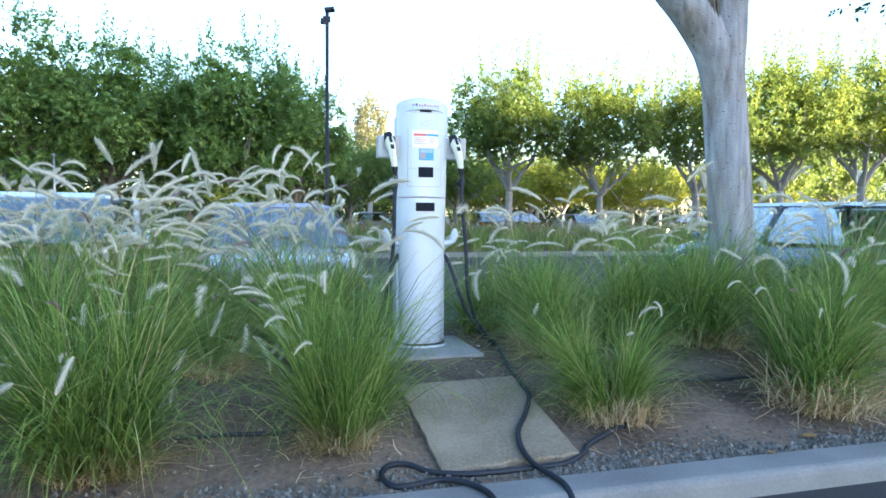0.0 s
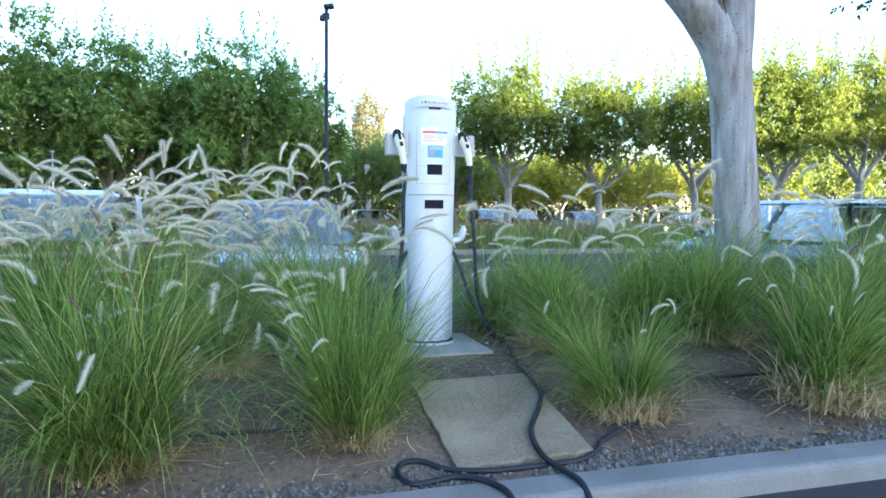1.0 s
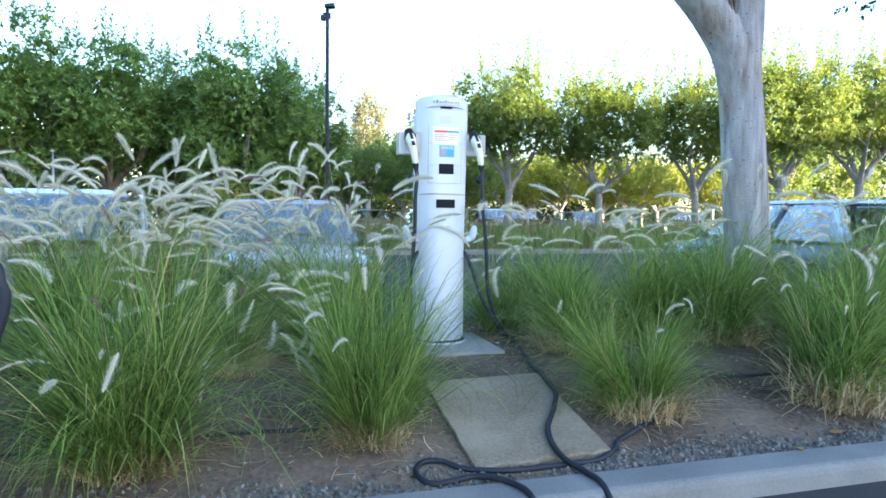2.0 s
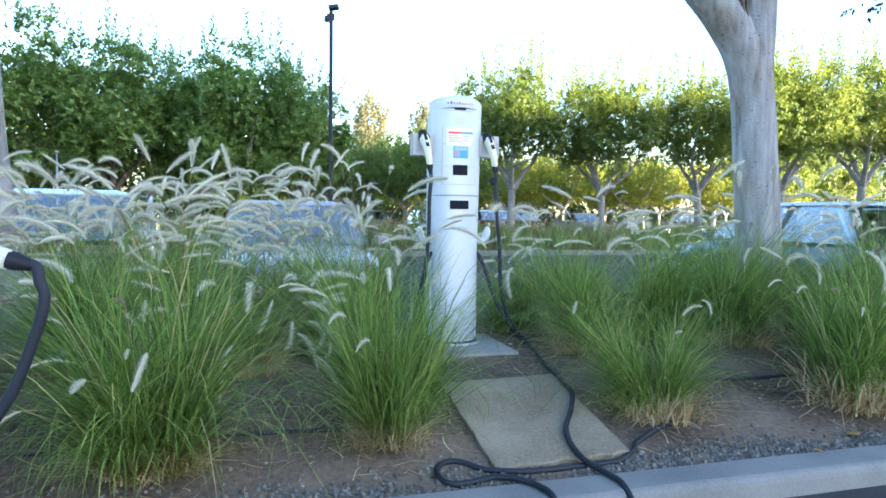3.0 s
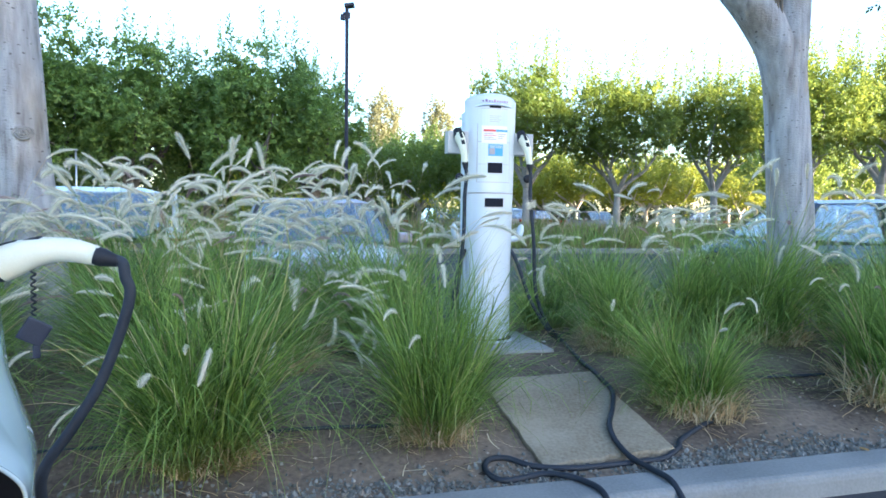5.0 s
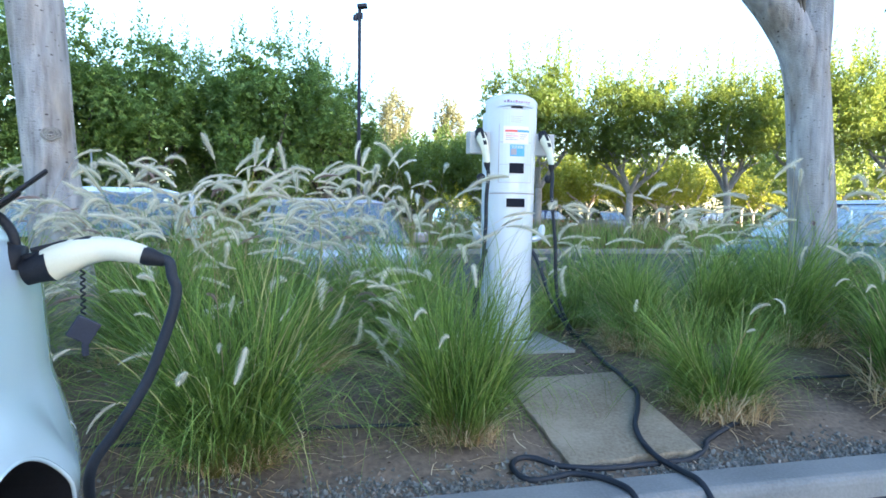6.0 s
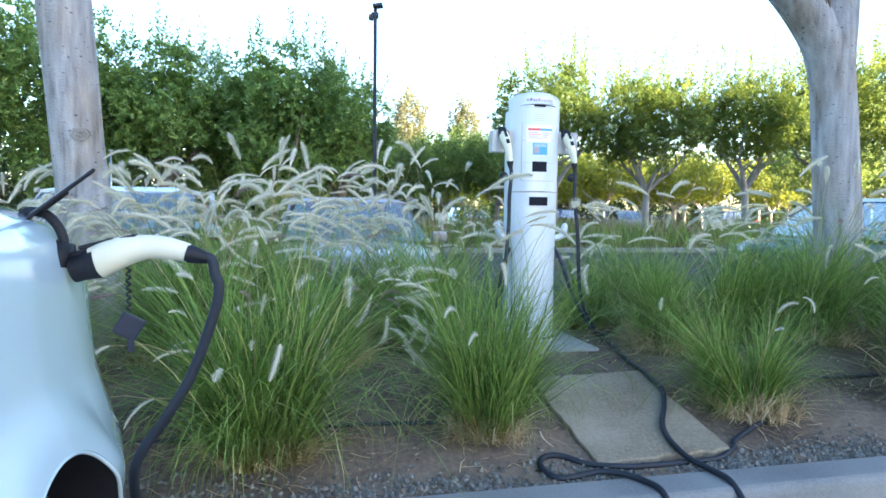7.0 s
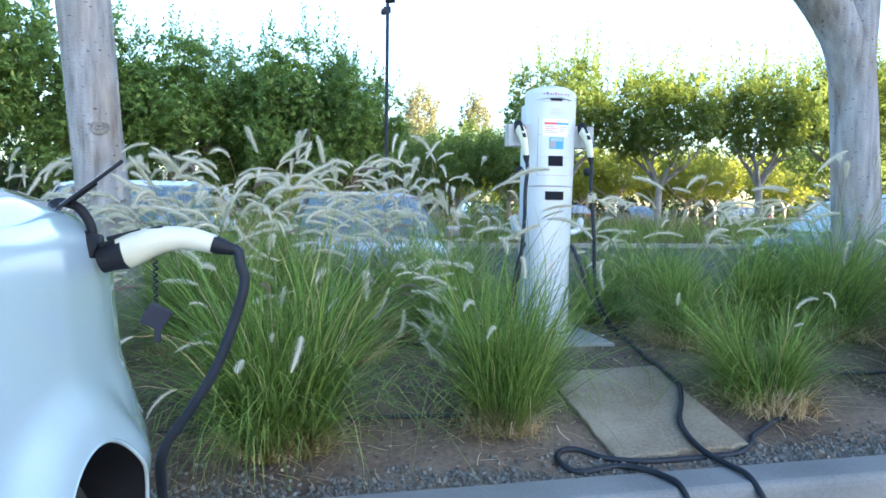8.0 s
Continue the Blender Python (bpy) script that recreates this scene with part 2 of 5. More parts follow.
M_CARBLUE = surface("blue_car_paint", (0.10, 0.16, 0.34), (0.13, 0.19, 0.38), 0.3, metal=0.3, scale=1.2, fine=400, bump=0.0, coat=1.0, rough_var=0.03)
M_CARTEAL = surface("grey_blue_car_paint", (0.060, 0.095, 0.17), (0.080, 0.12, 0.20), 0.25, metal=0.2, scale=1.2, fine=400, bump=0.0, coat=1.0, rough_var=0.03)
M_CARLILAC = surface("pale_car_paint", (0.29, 0.265, 0.31), (0.34, 0.31, 0.36), 0.35, metal=0.2, scale=1.2, fine=400, bump=0.0, coat=1.0, rough_var=0.03)
M_GLASS = glassy("car_glass", (0.80, 0.90, 0.93), 0.0)
M_LAMP = glassy("lamp_glass", (0.75, 0.76, 0.78), 0.08)
M_LAMP_RED = surface("tail_lamp", (0.30, 0.015, 0.015), (0.36, 0.02, 0.02), 0.15, bump=0.0, coat=1.0)
M_TYRE = surface("tyre_rubber", (0.014, 0.014, 0.015), (0.03, 0.03, 0.031), 0.85, scale=9, fine=90, bump=0.3, depth=0.003)
M_SEAT = surface("seat_cloth", (0.03, 0.03, 0.033), (0.07, 0.07, 0.075), 0.9, scale=6, fine=120, bump=0.2)
M_RIM = surface("wheel_rim", (0.45, 0.45, 0.46), (0.55, 0.55, 0.56), 0.3, metal=0.9, bump=0.0)
M_DRYGRASS = leafy("dry_meadow", [(0.0, (0.14, 0.12, 0.05)), (0.5, (0.24, 0.20, 0.10)), (1.0, (0.36, 0.31, 0.18))], (0.4, 0.34, 0.17), 0.3, rough=0.8)
M_YELLOW = leafy("yellow_petal", [(0.0, (0.55, 0.45, 0.02)), (1.0, (0.75, 0.62, 0.03))], (0.8, 0.7, 0.05), 0.3)
M_GREENPAINT = surface("green_road_paint", (0.03, 0.16, 0.12), (0.05, 0.24, 0.18), 0.7, scale=6, fine=90, bump=0.2)
M_FALLEN = leafy("fallen_leaf", [(0.0, (0.32, 0.16, 0.05)), (0.5, (0.45, 0.26, 0.10)), (1.0, (0.40, 0.36, 0.14))], (0.5, 0.3, 0.1), 0.15, rough=0.7)


# ---- building helpers ----
def mesh_of(name, verts, faces, mat, smooth_shade=False):
    me = bpy.data.meshes.new(name)
    me.from_pydata([tuple(v) for v in verts], [], faces)
    me.materials.append(mat)
    if smooth_shade:
        me.polygons.foreach_set("use_smooth", [True] * len(me.polygons))
    me.update()
    return me


def link_mesh(name, me, parent=None, label=""):
    ob = new(name, me)
    ob.parent = parent
    if label:
        ob["label"] = label
    return ob


def part(name, bm, mat, parent=None, label="", smooth_shade=False):
    me = bpy.data.meshes.new(name)
    bm.to_mesh(me)
    bm.free()
    me.materials.append(mat)
    if smooth_shade:
        me.polygons.foreach_set("use_smooth", [True] * len(me.polygons))
        me.set_sharp_from_angle(angle=radians(38))
    return link_mesh(name, me, parent, label)


def thing(name, m, label, category, group="", kind=""):
    ob = new(name)
    ob.empty_display_size = 0.1
    ob.matrix_world = m
    return tagged(ob, label, category, group, kind)


def box(bm, cx, cy, cz, sx, sy, sz, bevel=0.0, m=None):
    """A box of full sizes sx, sy, sz about a centre, with rounded edges."""
    t = Matrix.Translation((cx, cy, cz)) @ Matrix.Diagonal((sx, sy, sz, 1))
    r = bmesh.ops.create_cube(bm, size=1, matrix=t)
    if bevel:
        es = list({e for v in r["verts"] for e in v.link_edges})
        r2 = bmesh.ops.bevel(bm, geom=es, offset=bevel, segments=2, affect="EDGES", profile=0.6)
        vs = list({v for f in r2["faces"] for v in f.verts} | {v for v in r["verts"] if v.is_valid})
    else:
        vs = r["verts"]
    if m is not None:
        bmesh.ops.transform(bm, matrix=m, verts=vs)
    return vs


def tube_data(points, radii, sides=8, cap=True):
    """Verts and faces of a tube along points with a radius at each."""
    pts = [Vector(p) for p in points]
    verts, faces = [], []
    up = Vector((0, 0, 1))
    prev = None
    for i, p in enumerate(pts):
        d = (pts[min(i + 1, len(pts) - 1)] - pts[max(i - 1, 0)]).normalized()
        side = d.cross(up) if prev is None else prev - d * prev.dot(d)
        if side.length < 1e-4:
            side = d.cross(Vector((1, 0, 0)))
        side.normalize()
        prev = side
        other = d.cross(side)
        for k in range(sides):
            a = 2 * math.pi * k / sides
            verts.append(p + (side * math.cos(a) + other * math.sin(a)) * radii[i])
    for i in range(len(pts) - 1):
        for k in range(sides):
            a, b = i * sides + k, i * sides + (k + 1) % sides
            faces.append((a, b, b + sides, a + sides))
    if cap:
        faces.append(tuple(range(sides - 1, -1, -1)))
        faces.append(tuple(range(len(verts) - sides, len(verts))))
    return verts, faces


def add_data(verts, faces, more):
    n = len(verts)
    verts.extend(more[0])
    faces.extend([tuple(i + n for i in f) for f in more[1]])


def spline(points, steps=8):
    """A smooth line through points."""
    pts = [Vector(p) for p in points]
    out = []
    for i in range(len(pts) - 1):
        a, b, c, d = pts[max(i - 1, 0)], pts[i], pts[i + 1], pts[min(i + 2, len(pts) - 1)]
        for k in range(steps):
            t = k / steps
            out.append(0.5 * ((2 * b) + (c - a) * t + (2 * a - 5 * b + 4 * c - d) * t * t + (3 * b - a - 3 * c + d) * t ** 3))
    out.append(pts[-1])
    return out


def cut(ob, cutters):
    """Cuts closed shapes out of ob for good."""
    for c in cutters:
        md = ob.modifiers.new("cut", "BOOLEAN")
        md.operation, md.object, md.solver, md.material_mode = "DIFFERENCE", c, "EXACT", "TRANSFER"
    bpy.context.view_layer.update()
    me = bpy.data.meshes.new_from_object(ob.evaluated_get(bpy.context.evaluated_depsgraph_get()))
    ob.modifiers.clear()
    ob.data = me
    for c in cutters:
        bpy.data.objects.remove(c)
    return ob


# ---- ground, lane, kerb and bed ----
def strip_sheet(name, us, vs, height, mat, smooth_shade=True):
    verts = [P(u, v, height(u, v)) for v in vs for u in us]
    n = len(us)
    faces = [(j * n + i, j * n + i + 1, (j + 1) * n + i + 1, (j + 1) * n + i) for j in range(len(vs) - 1) for i in range(n - 1)]
    return link_mesh(name, mesh_of(name, verts, faces, mat, smooth_shade))


def lot_height(u, v):
    return ROAD + (LOT - ROAD) * smooth(0.6, 2.4, v)


ground = strip_sheet("ground", [-900, -60, -20, 20, 60, 900], [-900, -60, -10, 0, 0.6, 1.2, 1.8, 2.4, 20, 60, 900], lot_height, M_ASPHALT, False)
tagged(ground, "dark grey asphalt of the parking lot", "ground", kind="structure")

us = [-9 + 0.16 * i for i in range(38)] + [-2.9 + 0.025 * i for i in range(250)] + [3.4 + 0.16 * i for i in range(36)]
vs = [-0.02 + 0.022 * i for i in range(80)] + [1.74 + 0.06 * i for i in range(32)]
bed = strip_sheet("planting_bed", us, vs, bed_height, M_SOIL)
tagged(bed, "brown bare soil of a raised planting bed", "soil", kind="structure")


def kerb(name, v0, v1, z0, z1, u0, u1, label):
    """A concrete kerb in sections with narrow joints and a rounded nose."""
    top = tagged(new(name), label, "kerb", kind="structure")
    step = 6.0
    prof = [(v0, z0), (v0 + 0.014, z1 - 0.034), (v0 + 0.019, z1 - 0.018), (v0 + 0.029, z1 - 0.007), (v0 + 0.043, z1 - 0.001), (v0 + 0.058, z1), (v1 - 0.01, z1), (v1, z1 - 0.01), (v1, z0)]
    n = len(prof)
    u = u0
    while u < u1:
        verts, faces = [], []
        for uu in [u + 0.004 + (step - 0.008) * k / 12 for k in range(13)]:
            for v, z in prof:
                verts.append(P(uu, v, z + 0.003 * noise.noise((uu * 1.3, v * 3, 5))))
        for i in range(12):
            for k in range(n - 1):
                a = i * n + k
                faces.append((a, a + n, a + n + 1, a + 1))
        faces.append(tuple(range(n)))
        faces.append(tuple(range(13 * n - 1, 12 * n - 1, -1)))
        me = mesh_of("kerb_section", verts, faces, M_KERB)
        link_mesh("kerb_section", me, top)
        u += step
    return top


kerb("kerb_front", -0.195, 0.0, ROAD - 0.1, 0.11, -14.3, 18, "pale grey concrete kerb along the lane")
kerb("kerb_back", 3.42, 3.62, LOT - 0.15, -0.07, -14, 18, "grey concrete kerb behind the planting bed")
kerb("kerb_far", 17.4, 17.6, LOT - 0.15, -0.05, -30, 40, "pale concrete kerb of the far planting strip")


# ---- paving by the charger ----
def flagstone():
    rng = random.Random(4)
    us = [-0.064, 0.52]
    vs_ = [0.114, 0.858]
    outline = []
    corners = [(us[0], vs_[0]), (us[1], vs_[0] + 0.008), (us[1] - 0.005, vs_[1]), (us[0] - 0.01, vs_[1] - 0.005)]
    for k in range(4):
        a, b = corners[k], corners[(k + 1) % 4]
        for i in range(14):
            t = i / 14
            w = (0.009 if k == 0 else 0.0045) if 0 < i else 0.002
            outline.append((a[0] + (b[0] - a[0]) * t + rng.uniform(-w, w), a[1] + (b[1] - a[1]) * t + rng.uniform(-w, w)))
    cu, cv = 0.23, 0.48
    rings = []
    for s, dz in ((1.0, -0.045), (1.002, -0.007), (0.992, 0.0), (0.75, 0.001), (0.4, 0.0)):
        rings.append([(cu + (u - cu) * s, cv + (v - cv) * s, dz) for u, v in outline])
    verts, faces = [], []
    n = len(outline)
    for r in rings:
        for u, v, dz in r:
            z = 0.128 + (v - 0.114) / 0.744 * 0.145 + 0.012 * (u / 0.52)
            verts.append(P(u, v, z + dz + (0.002 * noise.noise((u * 9, v * 9, 2)) if dz > -0.02 else 0)))
    for j in range(len(rings) - 1):
        for i in range(n):
            a, b = j * n + i, j * n + (i + 1) % n
            faces.append((a, b, b + n, a + n))
    faces.append(tuple(range(len(verts) - n, len(verts))))
    ob = link_mesh("flagstone", mesh_of("flagstone", verts, faces, M_FLAG))
    tagged(ob, "buff stone paving slab lying sloped on the soil", "paving slab")


flagstone()

bm = bmesh.new()
box(bm, 0, 0, 0, 0.61, 0.60, 0.10, 0.008)
pad = part("concrete_pad", bm, M_PAD)
pad.matrix_world = bed_pose(0.215, 1.602, 0.257)
tagged(pad, "grey concrete footing pad under the charging station", "pad")


# ---- the charging station ----
def shell_section(half, front, back, z, n=14):
    """One level of the front shell: a flat-bowed front with rounded corners and a flat back."""
    pts = []
    for i in range(n + 1):
        t = -1 + 2 * i / n
        s = abs(t) ** 3.4
        pts.append((half * t, front + 0.060 * s + 0.012 * t * t, z))
    pts.append((half, back, z))
    pts.append((-half, back, z))
    return pts


def loft(levels, mat, name, parent, label="", cap=True):
    verts, faces = [], []
    n = len(levels[0])
    for lv in levels:
        verts.extend(Vector(p) for p in lv)
    for j in range(len(levels) - 1):
        for i in range(n):
            a, b = j * n + i, j * n + (i + 1) % n
            faces.append((a, b, b + n, a + n))
    if cap:
        faces.append(tuple(range(n - 1, -1, -1)))
        faces.append(tuple(range(len(verts) - n, len(verts))))
    me = mesh_of(name, verts, faces, mat, True)
    me.set_sharp_from_angle(angle=radians(40))
    return link_mesh(name, me, parent, label)


def handle_parts(parent, m):
    """A charging connector: nozzle, grip, latch lever and cable boot; it points along +x from the nozzle's face, and its grip droops."""
    line = spline([(0.0, 0, 0), (0.035, 0, 0.007), (0.075, 0, 0.010), (0.12, 0, 0.005), (0.160, 0, -0.010), (0.195, 0, -0.030)], 6)
    n = len(line)
    rad = [0.0380 + (0.0262 - 0.0380) * smooth(0.10, 0.70, i / (n - 1)) - 0.004 * smooth(0.7, 1, i / (n - 1)) for i in range(n)]
    verts, faces = tube_data(line, rad, 16)
    for v in verts:
        v.y *= 0.84
    grip = link_mesh("grip", mesh_of("grip", [m @ v for v in verts], faces, M_HANDLE, True), parent, "ivory white plastic grip")
    grip.data.set_sharp_from_angle(angle=radians(40))
    v2, f2 = tube_data([(-0.052, 0, -0.003), (-0.03, 0, -0.002), (-0.012, 0, 0), (0.004, 0, 0)], [0.029, 0.030, 0.034, 0.036], 16)
    nz = link_mesh("nozzle", mesh_of("nozzle", [m @ v for v in v2], f2, M_BLACK, True), parent, "black plastic nozzle")
    nz.data.set_sharp_from_angle(angle=radians(40))
    bm = bmesh.new()
    box(bm, 0.012, 0, 0.041, 0.075, 0.018, 0.010, 0.003, m)
    box(bm, -0.028, 0, 0.030, 0.035, 0.020, 0.012, 0.003, m)
    part("latch", bm, M_BLACK, parent, "black latch lever")
    bm = bmesh.new()
    box(bm, 0.080, 0, 0.0375, 0.036, 0.022, 0.010, 0.004, m)
    part("release_button", bm, M_BLACK, parent, "black release button")
    end = line[-1]
    d = (line[-1] - line[-3]).normalized()
    v3, f3 = tube_data([end - d * 0.004, end + d * 0.012, end + d * 0.030, end + d * 0.045], [0.0215, 0.0205, 0.016, 0.0125], 14)
    bt = link_mesh("cable_boot", mesh_of("cable_boot", [m @ v for v in v3], f3, M_BLACK, True), parent, "black rubber cable boot")
    bt.data.set_sharp_from_angle(angle=radians(40))
    return m @ (end + d * 0.04), (m.to_3x3() @ d)


CH_U, CH_V, CH_Z = 0.222, 1.545, 0.312
H = 1.475


def charger():
    top = thing("charging_station", bed_pose(CH_U, CH_V, CH_Z), "white enamelled charging pedestal with two holstered connectors on a concrete pad", "charging station")
    # base plate
    bm = bmesh.new()
    bmesh.ops.create_cone(bm, cap_ends=True, segments=40, radius1=0.158, radius2=0.155, depth=0.013, matrix=Matrix.Translation((0, 0.085, 0.0055)) @ Matrix.Diagonal((1, 0.78, 1, 1)))
    foot = part("base_plate", bm, M_SHELL, top, "white oval base flange")
    # thin black disc that stands in for the dark gap above the flange
    bm = bmesh.new()
    bmesh.ops.create_cone(bm, cap_ends=True, segments=40, radius1=0.150, radius2=0.150, depth=0.006, matrix=Matrix.Translation((0, 0.085, 0.0145)) @ Matrix.Diagonal((1, 0.78, 1, 1)))
    part("dark_gap", bm, M_BLACK, foot, "thin black line put in as the dark gap over the flange")
    for sx in (-0.135, 0.135):
        bm = bmesh.new()
        bmesh.ops.create_cone(bm, cap_ends=True, segments=6, radius1=0.009, radius2=0.009, depth=0.010, matrix=Matrix.Translation((sx, -0.008, 0.018)))
        part("anchor_bolt", bm, M_STEEL, top)
    # lower and upper front shell, slightly tapered
    def half(z):
        return 0.129 + (0.158 - 0.129) * (z / H)
    low = [shell_section(half(z), 0.0, 0.11, z) for z in (0.014, 0.02, 0.3, 0.6, 0.87, 0.889)]
    low[0] = shell_section(half(0) - 0.003, 0.003, 0.107, 0.0135)
    loft(low, M_SHELL, "lower_cover", top)
    up = [shell_section(half(z), 0.0, 0.11, z) for z in (0.893, 0.907, 1.1, 1.395, 1.43)]
    levels = [list(s) for s in up]
    for s in levels[:1]:
        for i, (x, y, z) in enumerate(s):
            s[i] = (x, y, z + 0.0025 * (1 - min(1, abs(x) / 0.15) ** 2) if y < 0.1 else z)
    for k, (inset, z) in enumerate(((0.0, 1.452), (0.008, 1.466), (0.03, 1.475))):
        s = shell_section(half(H) - inset, 0.0 + inset * 0.7, 0.11 - inset, z)
        s = [(x, y, zz + 0.022 * (1 - (abs(x) / 0.16) ** 2) - 0.018) for x, y, zz in s]
        levels.append(s)
    loft(levels, M_SHELL, "upper_cover", top)
    # rear housing
    bm = bmesh.new()
    box(bm, 0, 0.145, 0.70, 0.308, 0.095, 1.36, 0.018)
    part("rear_housing", bm, M_SHELL, top, smooth_shade=True)
    # raised door panel with a narrow rim and the panel below it
    def front_y(x):
        t = x / 0.15
        return 0.060 * abs(t) ** 3.4 + 0.012 * t * t
    def bowed(name, x0, x1, z0, z1, proud, mat, label="", parent=top, thick=0.004, nx=10):
        verts, faces = [], []
        for side in (0, 1):
            for i in range(nx + 1):
                x = x0 + (x1 - x0) * i / nx
                y = front_y(x) - proud + side * thick
                verts.append((x, y, z0))
                verts.append((x, y, z1))
        m2 = 2 * (nx + 1)
        for i in range(nx):
            a = 2 * i
            faces.append((a, a + 2, a + 3, a + 1))
            faces.append((m2 + a, m2 + a + 1, m2 + a + 3, m2 + a + 2))
            faces.append((a, m2 + a, m2 + a + 2, a + 2))
            faces.append((a + 1, a + 3, m2 + a + 3, m2 + a + 1))
        faces.append((0, 1, m2 + 1, m2))
        faces.append((2 * nx, m2 + 2 * nx, m2 + 2 * nx + 1, 2 * nx + 1))
        return link_mesh(name, mesh_of(name, verts, faces, mat, False), parent, label)
    bowed("door_panel", -0.100, 0.100, 0.957, 1.385, 0.0035, M_SHELL, "", top, 0.006)
    bowed("door_seam", -0.1025, 0.1025, 0.9545, 1.3875, 0.0012, M_INK, "thin grey seam round the door", top, 0.003)
    bowed("lower_seam", -0.142, 0.142, 0.8875, 0.8925, 0.0010, M_INK, "thin grey seam between the covers", top, 0.003, 16)
    for z0, z1, sh in ((1.190, 1.194, 0.001), (1.060, 1.0625, 0.001)):
        bowed("panel_groove", -0.098, 0.098, z0, z1, 0.0040, M_GREY, "", top, 0.003)
    # card slot under the crown and its hood
    bowed("card_slot", -0.035, 0.035, 1.392, 1.402, 0.006, M_SCREEN, "dark card slot", top, 0.006, 4)
    # the crown's overhanging lip, arched over the slot and deepest in the middle
    verts, faces = [], []
    n = 20
    for i in range(n + 1):
        x = -0.122 + 0.244 * i / n
        k = 1 - (x / 0.122) ** 2
        low, high, y = 1.394 + 0.012 * k, 1.399 + 0.018 * k, front_y(x)
        verts += [(x, y - 0.001, low - 0.003), (x, y - 0.003 - 0.013 * k, low), (x, y - 0.003 - 0.014 * k, low + 0.003), (x, y - 0.001, high + 0.006), (x, y + 0.006, low)]
    for i in range(n):
        for k in range(5):
            a, b = 5 * i + k, 5 * i + (k + 1) % 5
            faces.append((a, b, b + 5, a + 5))
    faces += [(4, 3, 2, 1, 0), tuple(5 * n + k for k in range(5))]
    link_mesh("slot_hood", mesh_of("slot_hood", verts, faces, M_SHELL, True), top)
    bowed("notice", -0.045, 0.045, 1.300, 1.355, 0.0055, M_SHELL, "blank embossed notice plate", top, 0.004, 4)
    for k in range(4):
        bowed("notice_line", -0.036, 0.036 - 0.012 * (k % 2), 1.342 - 0.011 * k, 1.345 - 0.011 * k, 0.0062, M_GREY, "", top, 0.002, 4)
    # stickers
    lab = bowed("sticker", -0.080, 0.077, 1.184, 1.286, 0.0058, M_PAPER, "white paper sticker with a red and blue heading", top, 0.003, 6)
    bowed("heading", -0.070, 0.004, 1.252, 1.264, 0.0066, M_RED, "red heading bar", lab, 0.002, 4)
    bowed("heading", 0.004, 0.080, 1.252, 1.264, 0.0066, M_BLUE, "blue heading bar", lab, 0.002, 4)
    for k in range(4):
        bowed("text_bar", -0.066, -0.012 + 0.02 * (k % 2), 1.238 - 0.011 * k, 1.241 - 0.011 * k, 0.0066, M_RED if k == 1 else M_INK, "", lab, 0.002, 3)
    for k in range(3):
        bowed("text_bar", 0.020, 0.068 - 0.01 * k, 1.236 - 0.012 * k, 1.239 - 0.012 * k, 0.0066, M_INK, "", lab, 0.002, 3)
    st = bowed("sticker", -0.040, 0.050, 1.110, 1.178, 0.0058, M_BLUE, "bright blue paper sticker", top, 0.003, 5)
    bowed("sticker_field", -0.035, 0.000, 1.118, 1.154, 0.0066, M_INK, "grey square", st, 0.002, 3)
    for k in range(3):
        bowed("text_bar", -0.034 + 0.002 * k, 0.044, 1.169 - 0.006 * k, 1.171 - 0.006 * k, 0.0066, M_PAPER, "", st, 0.002, 3)
    rd = bowed("card_reader", -0.042, 0.048, 1.010, 1.070, 0.0075, M_SCREEN, "black card reader window", top, 0.008, 4)
    bowed("display_window", -0.055, 0.058, 0.811, 0.861, 0.0075, M_SCREEN, "black display window", top, 0.008, 4)
    # maker's mark under the crown, as plain bars
    x = -0.096
    for w, mat in ((0.012, M_PURPLE), (0.010, M_PURPLE), (0.014, M_PURPLE), (0.010, M_PURPLE), (0.007, M_PURPLE), (0.013, M_PLUM), (0.010, M_PLUM), (0.010, M_PLUM), (0.007, M_PLUM), (0.011, M_PLUM), (0.010, M_PLUM)):
        bowed("mark_bar", x, x + w, 1.425, 1.4345 if w < 0.0115 else 1.440, 0.0012, mat, "", top, 0.003, 2)
        x += w + 0.0065
    bowed("mark_bar", 0.035, 0.098, 1.4155, 1.4195, 0.0012, M_INK, "", top, 0.003, 3)
    bowed("scuff", -0.10, -0.045, 0.150, 0.1515, 0.0006, M_INK, "faint scratch", top, 0.002, 3)
    # cable hooks
    for s in (-1, 1):
        line = spline([(s * 0.12, 0.10, 0.615), (s * 0.165, 0.10, 0.616), (s * 0.196, 0.10, 0.628), (s * 0.210, 0.10, 0.660), (s * 0.218, 0.10, 0.706)], 5)
        rad = [0.019] * 5 + [0.019] * 5 + [0.020, 0.021, 0.022, 0.022, 0.022, 0.022, 0.021, 0.020, 0.017, 0.013, 0.005]
        v, f = tube_data(line, rad, 12)
        for q in v:
            q.y = 0.10 + (q.y - 0.10) * 1.3
        link_mesh("cable_hook", mesh_of("cable_hook", v, f, M_SHELL, True), top, "white cable hook")
    # holsters
    for s in (-1, 1):
        bm = bmesh.new()
        box(bm, s * 0.205, 0.100, 1.190, 0.128, 0.078, 0.130, 0.004)
        hol = part("holster", bm, M_GREY, top, "grey metal holster plate")
        v, f = tube_data([(s * 0.200, 0.064, 1.228), (s * 0.200, 0.040, 1.226)], [0.030, 0.029], 16)
        link_mesh("socket_ring", mesh_of("socket_ring", v, f, M_BLACK, True), hol, "black socket ring")
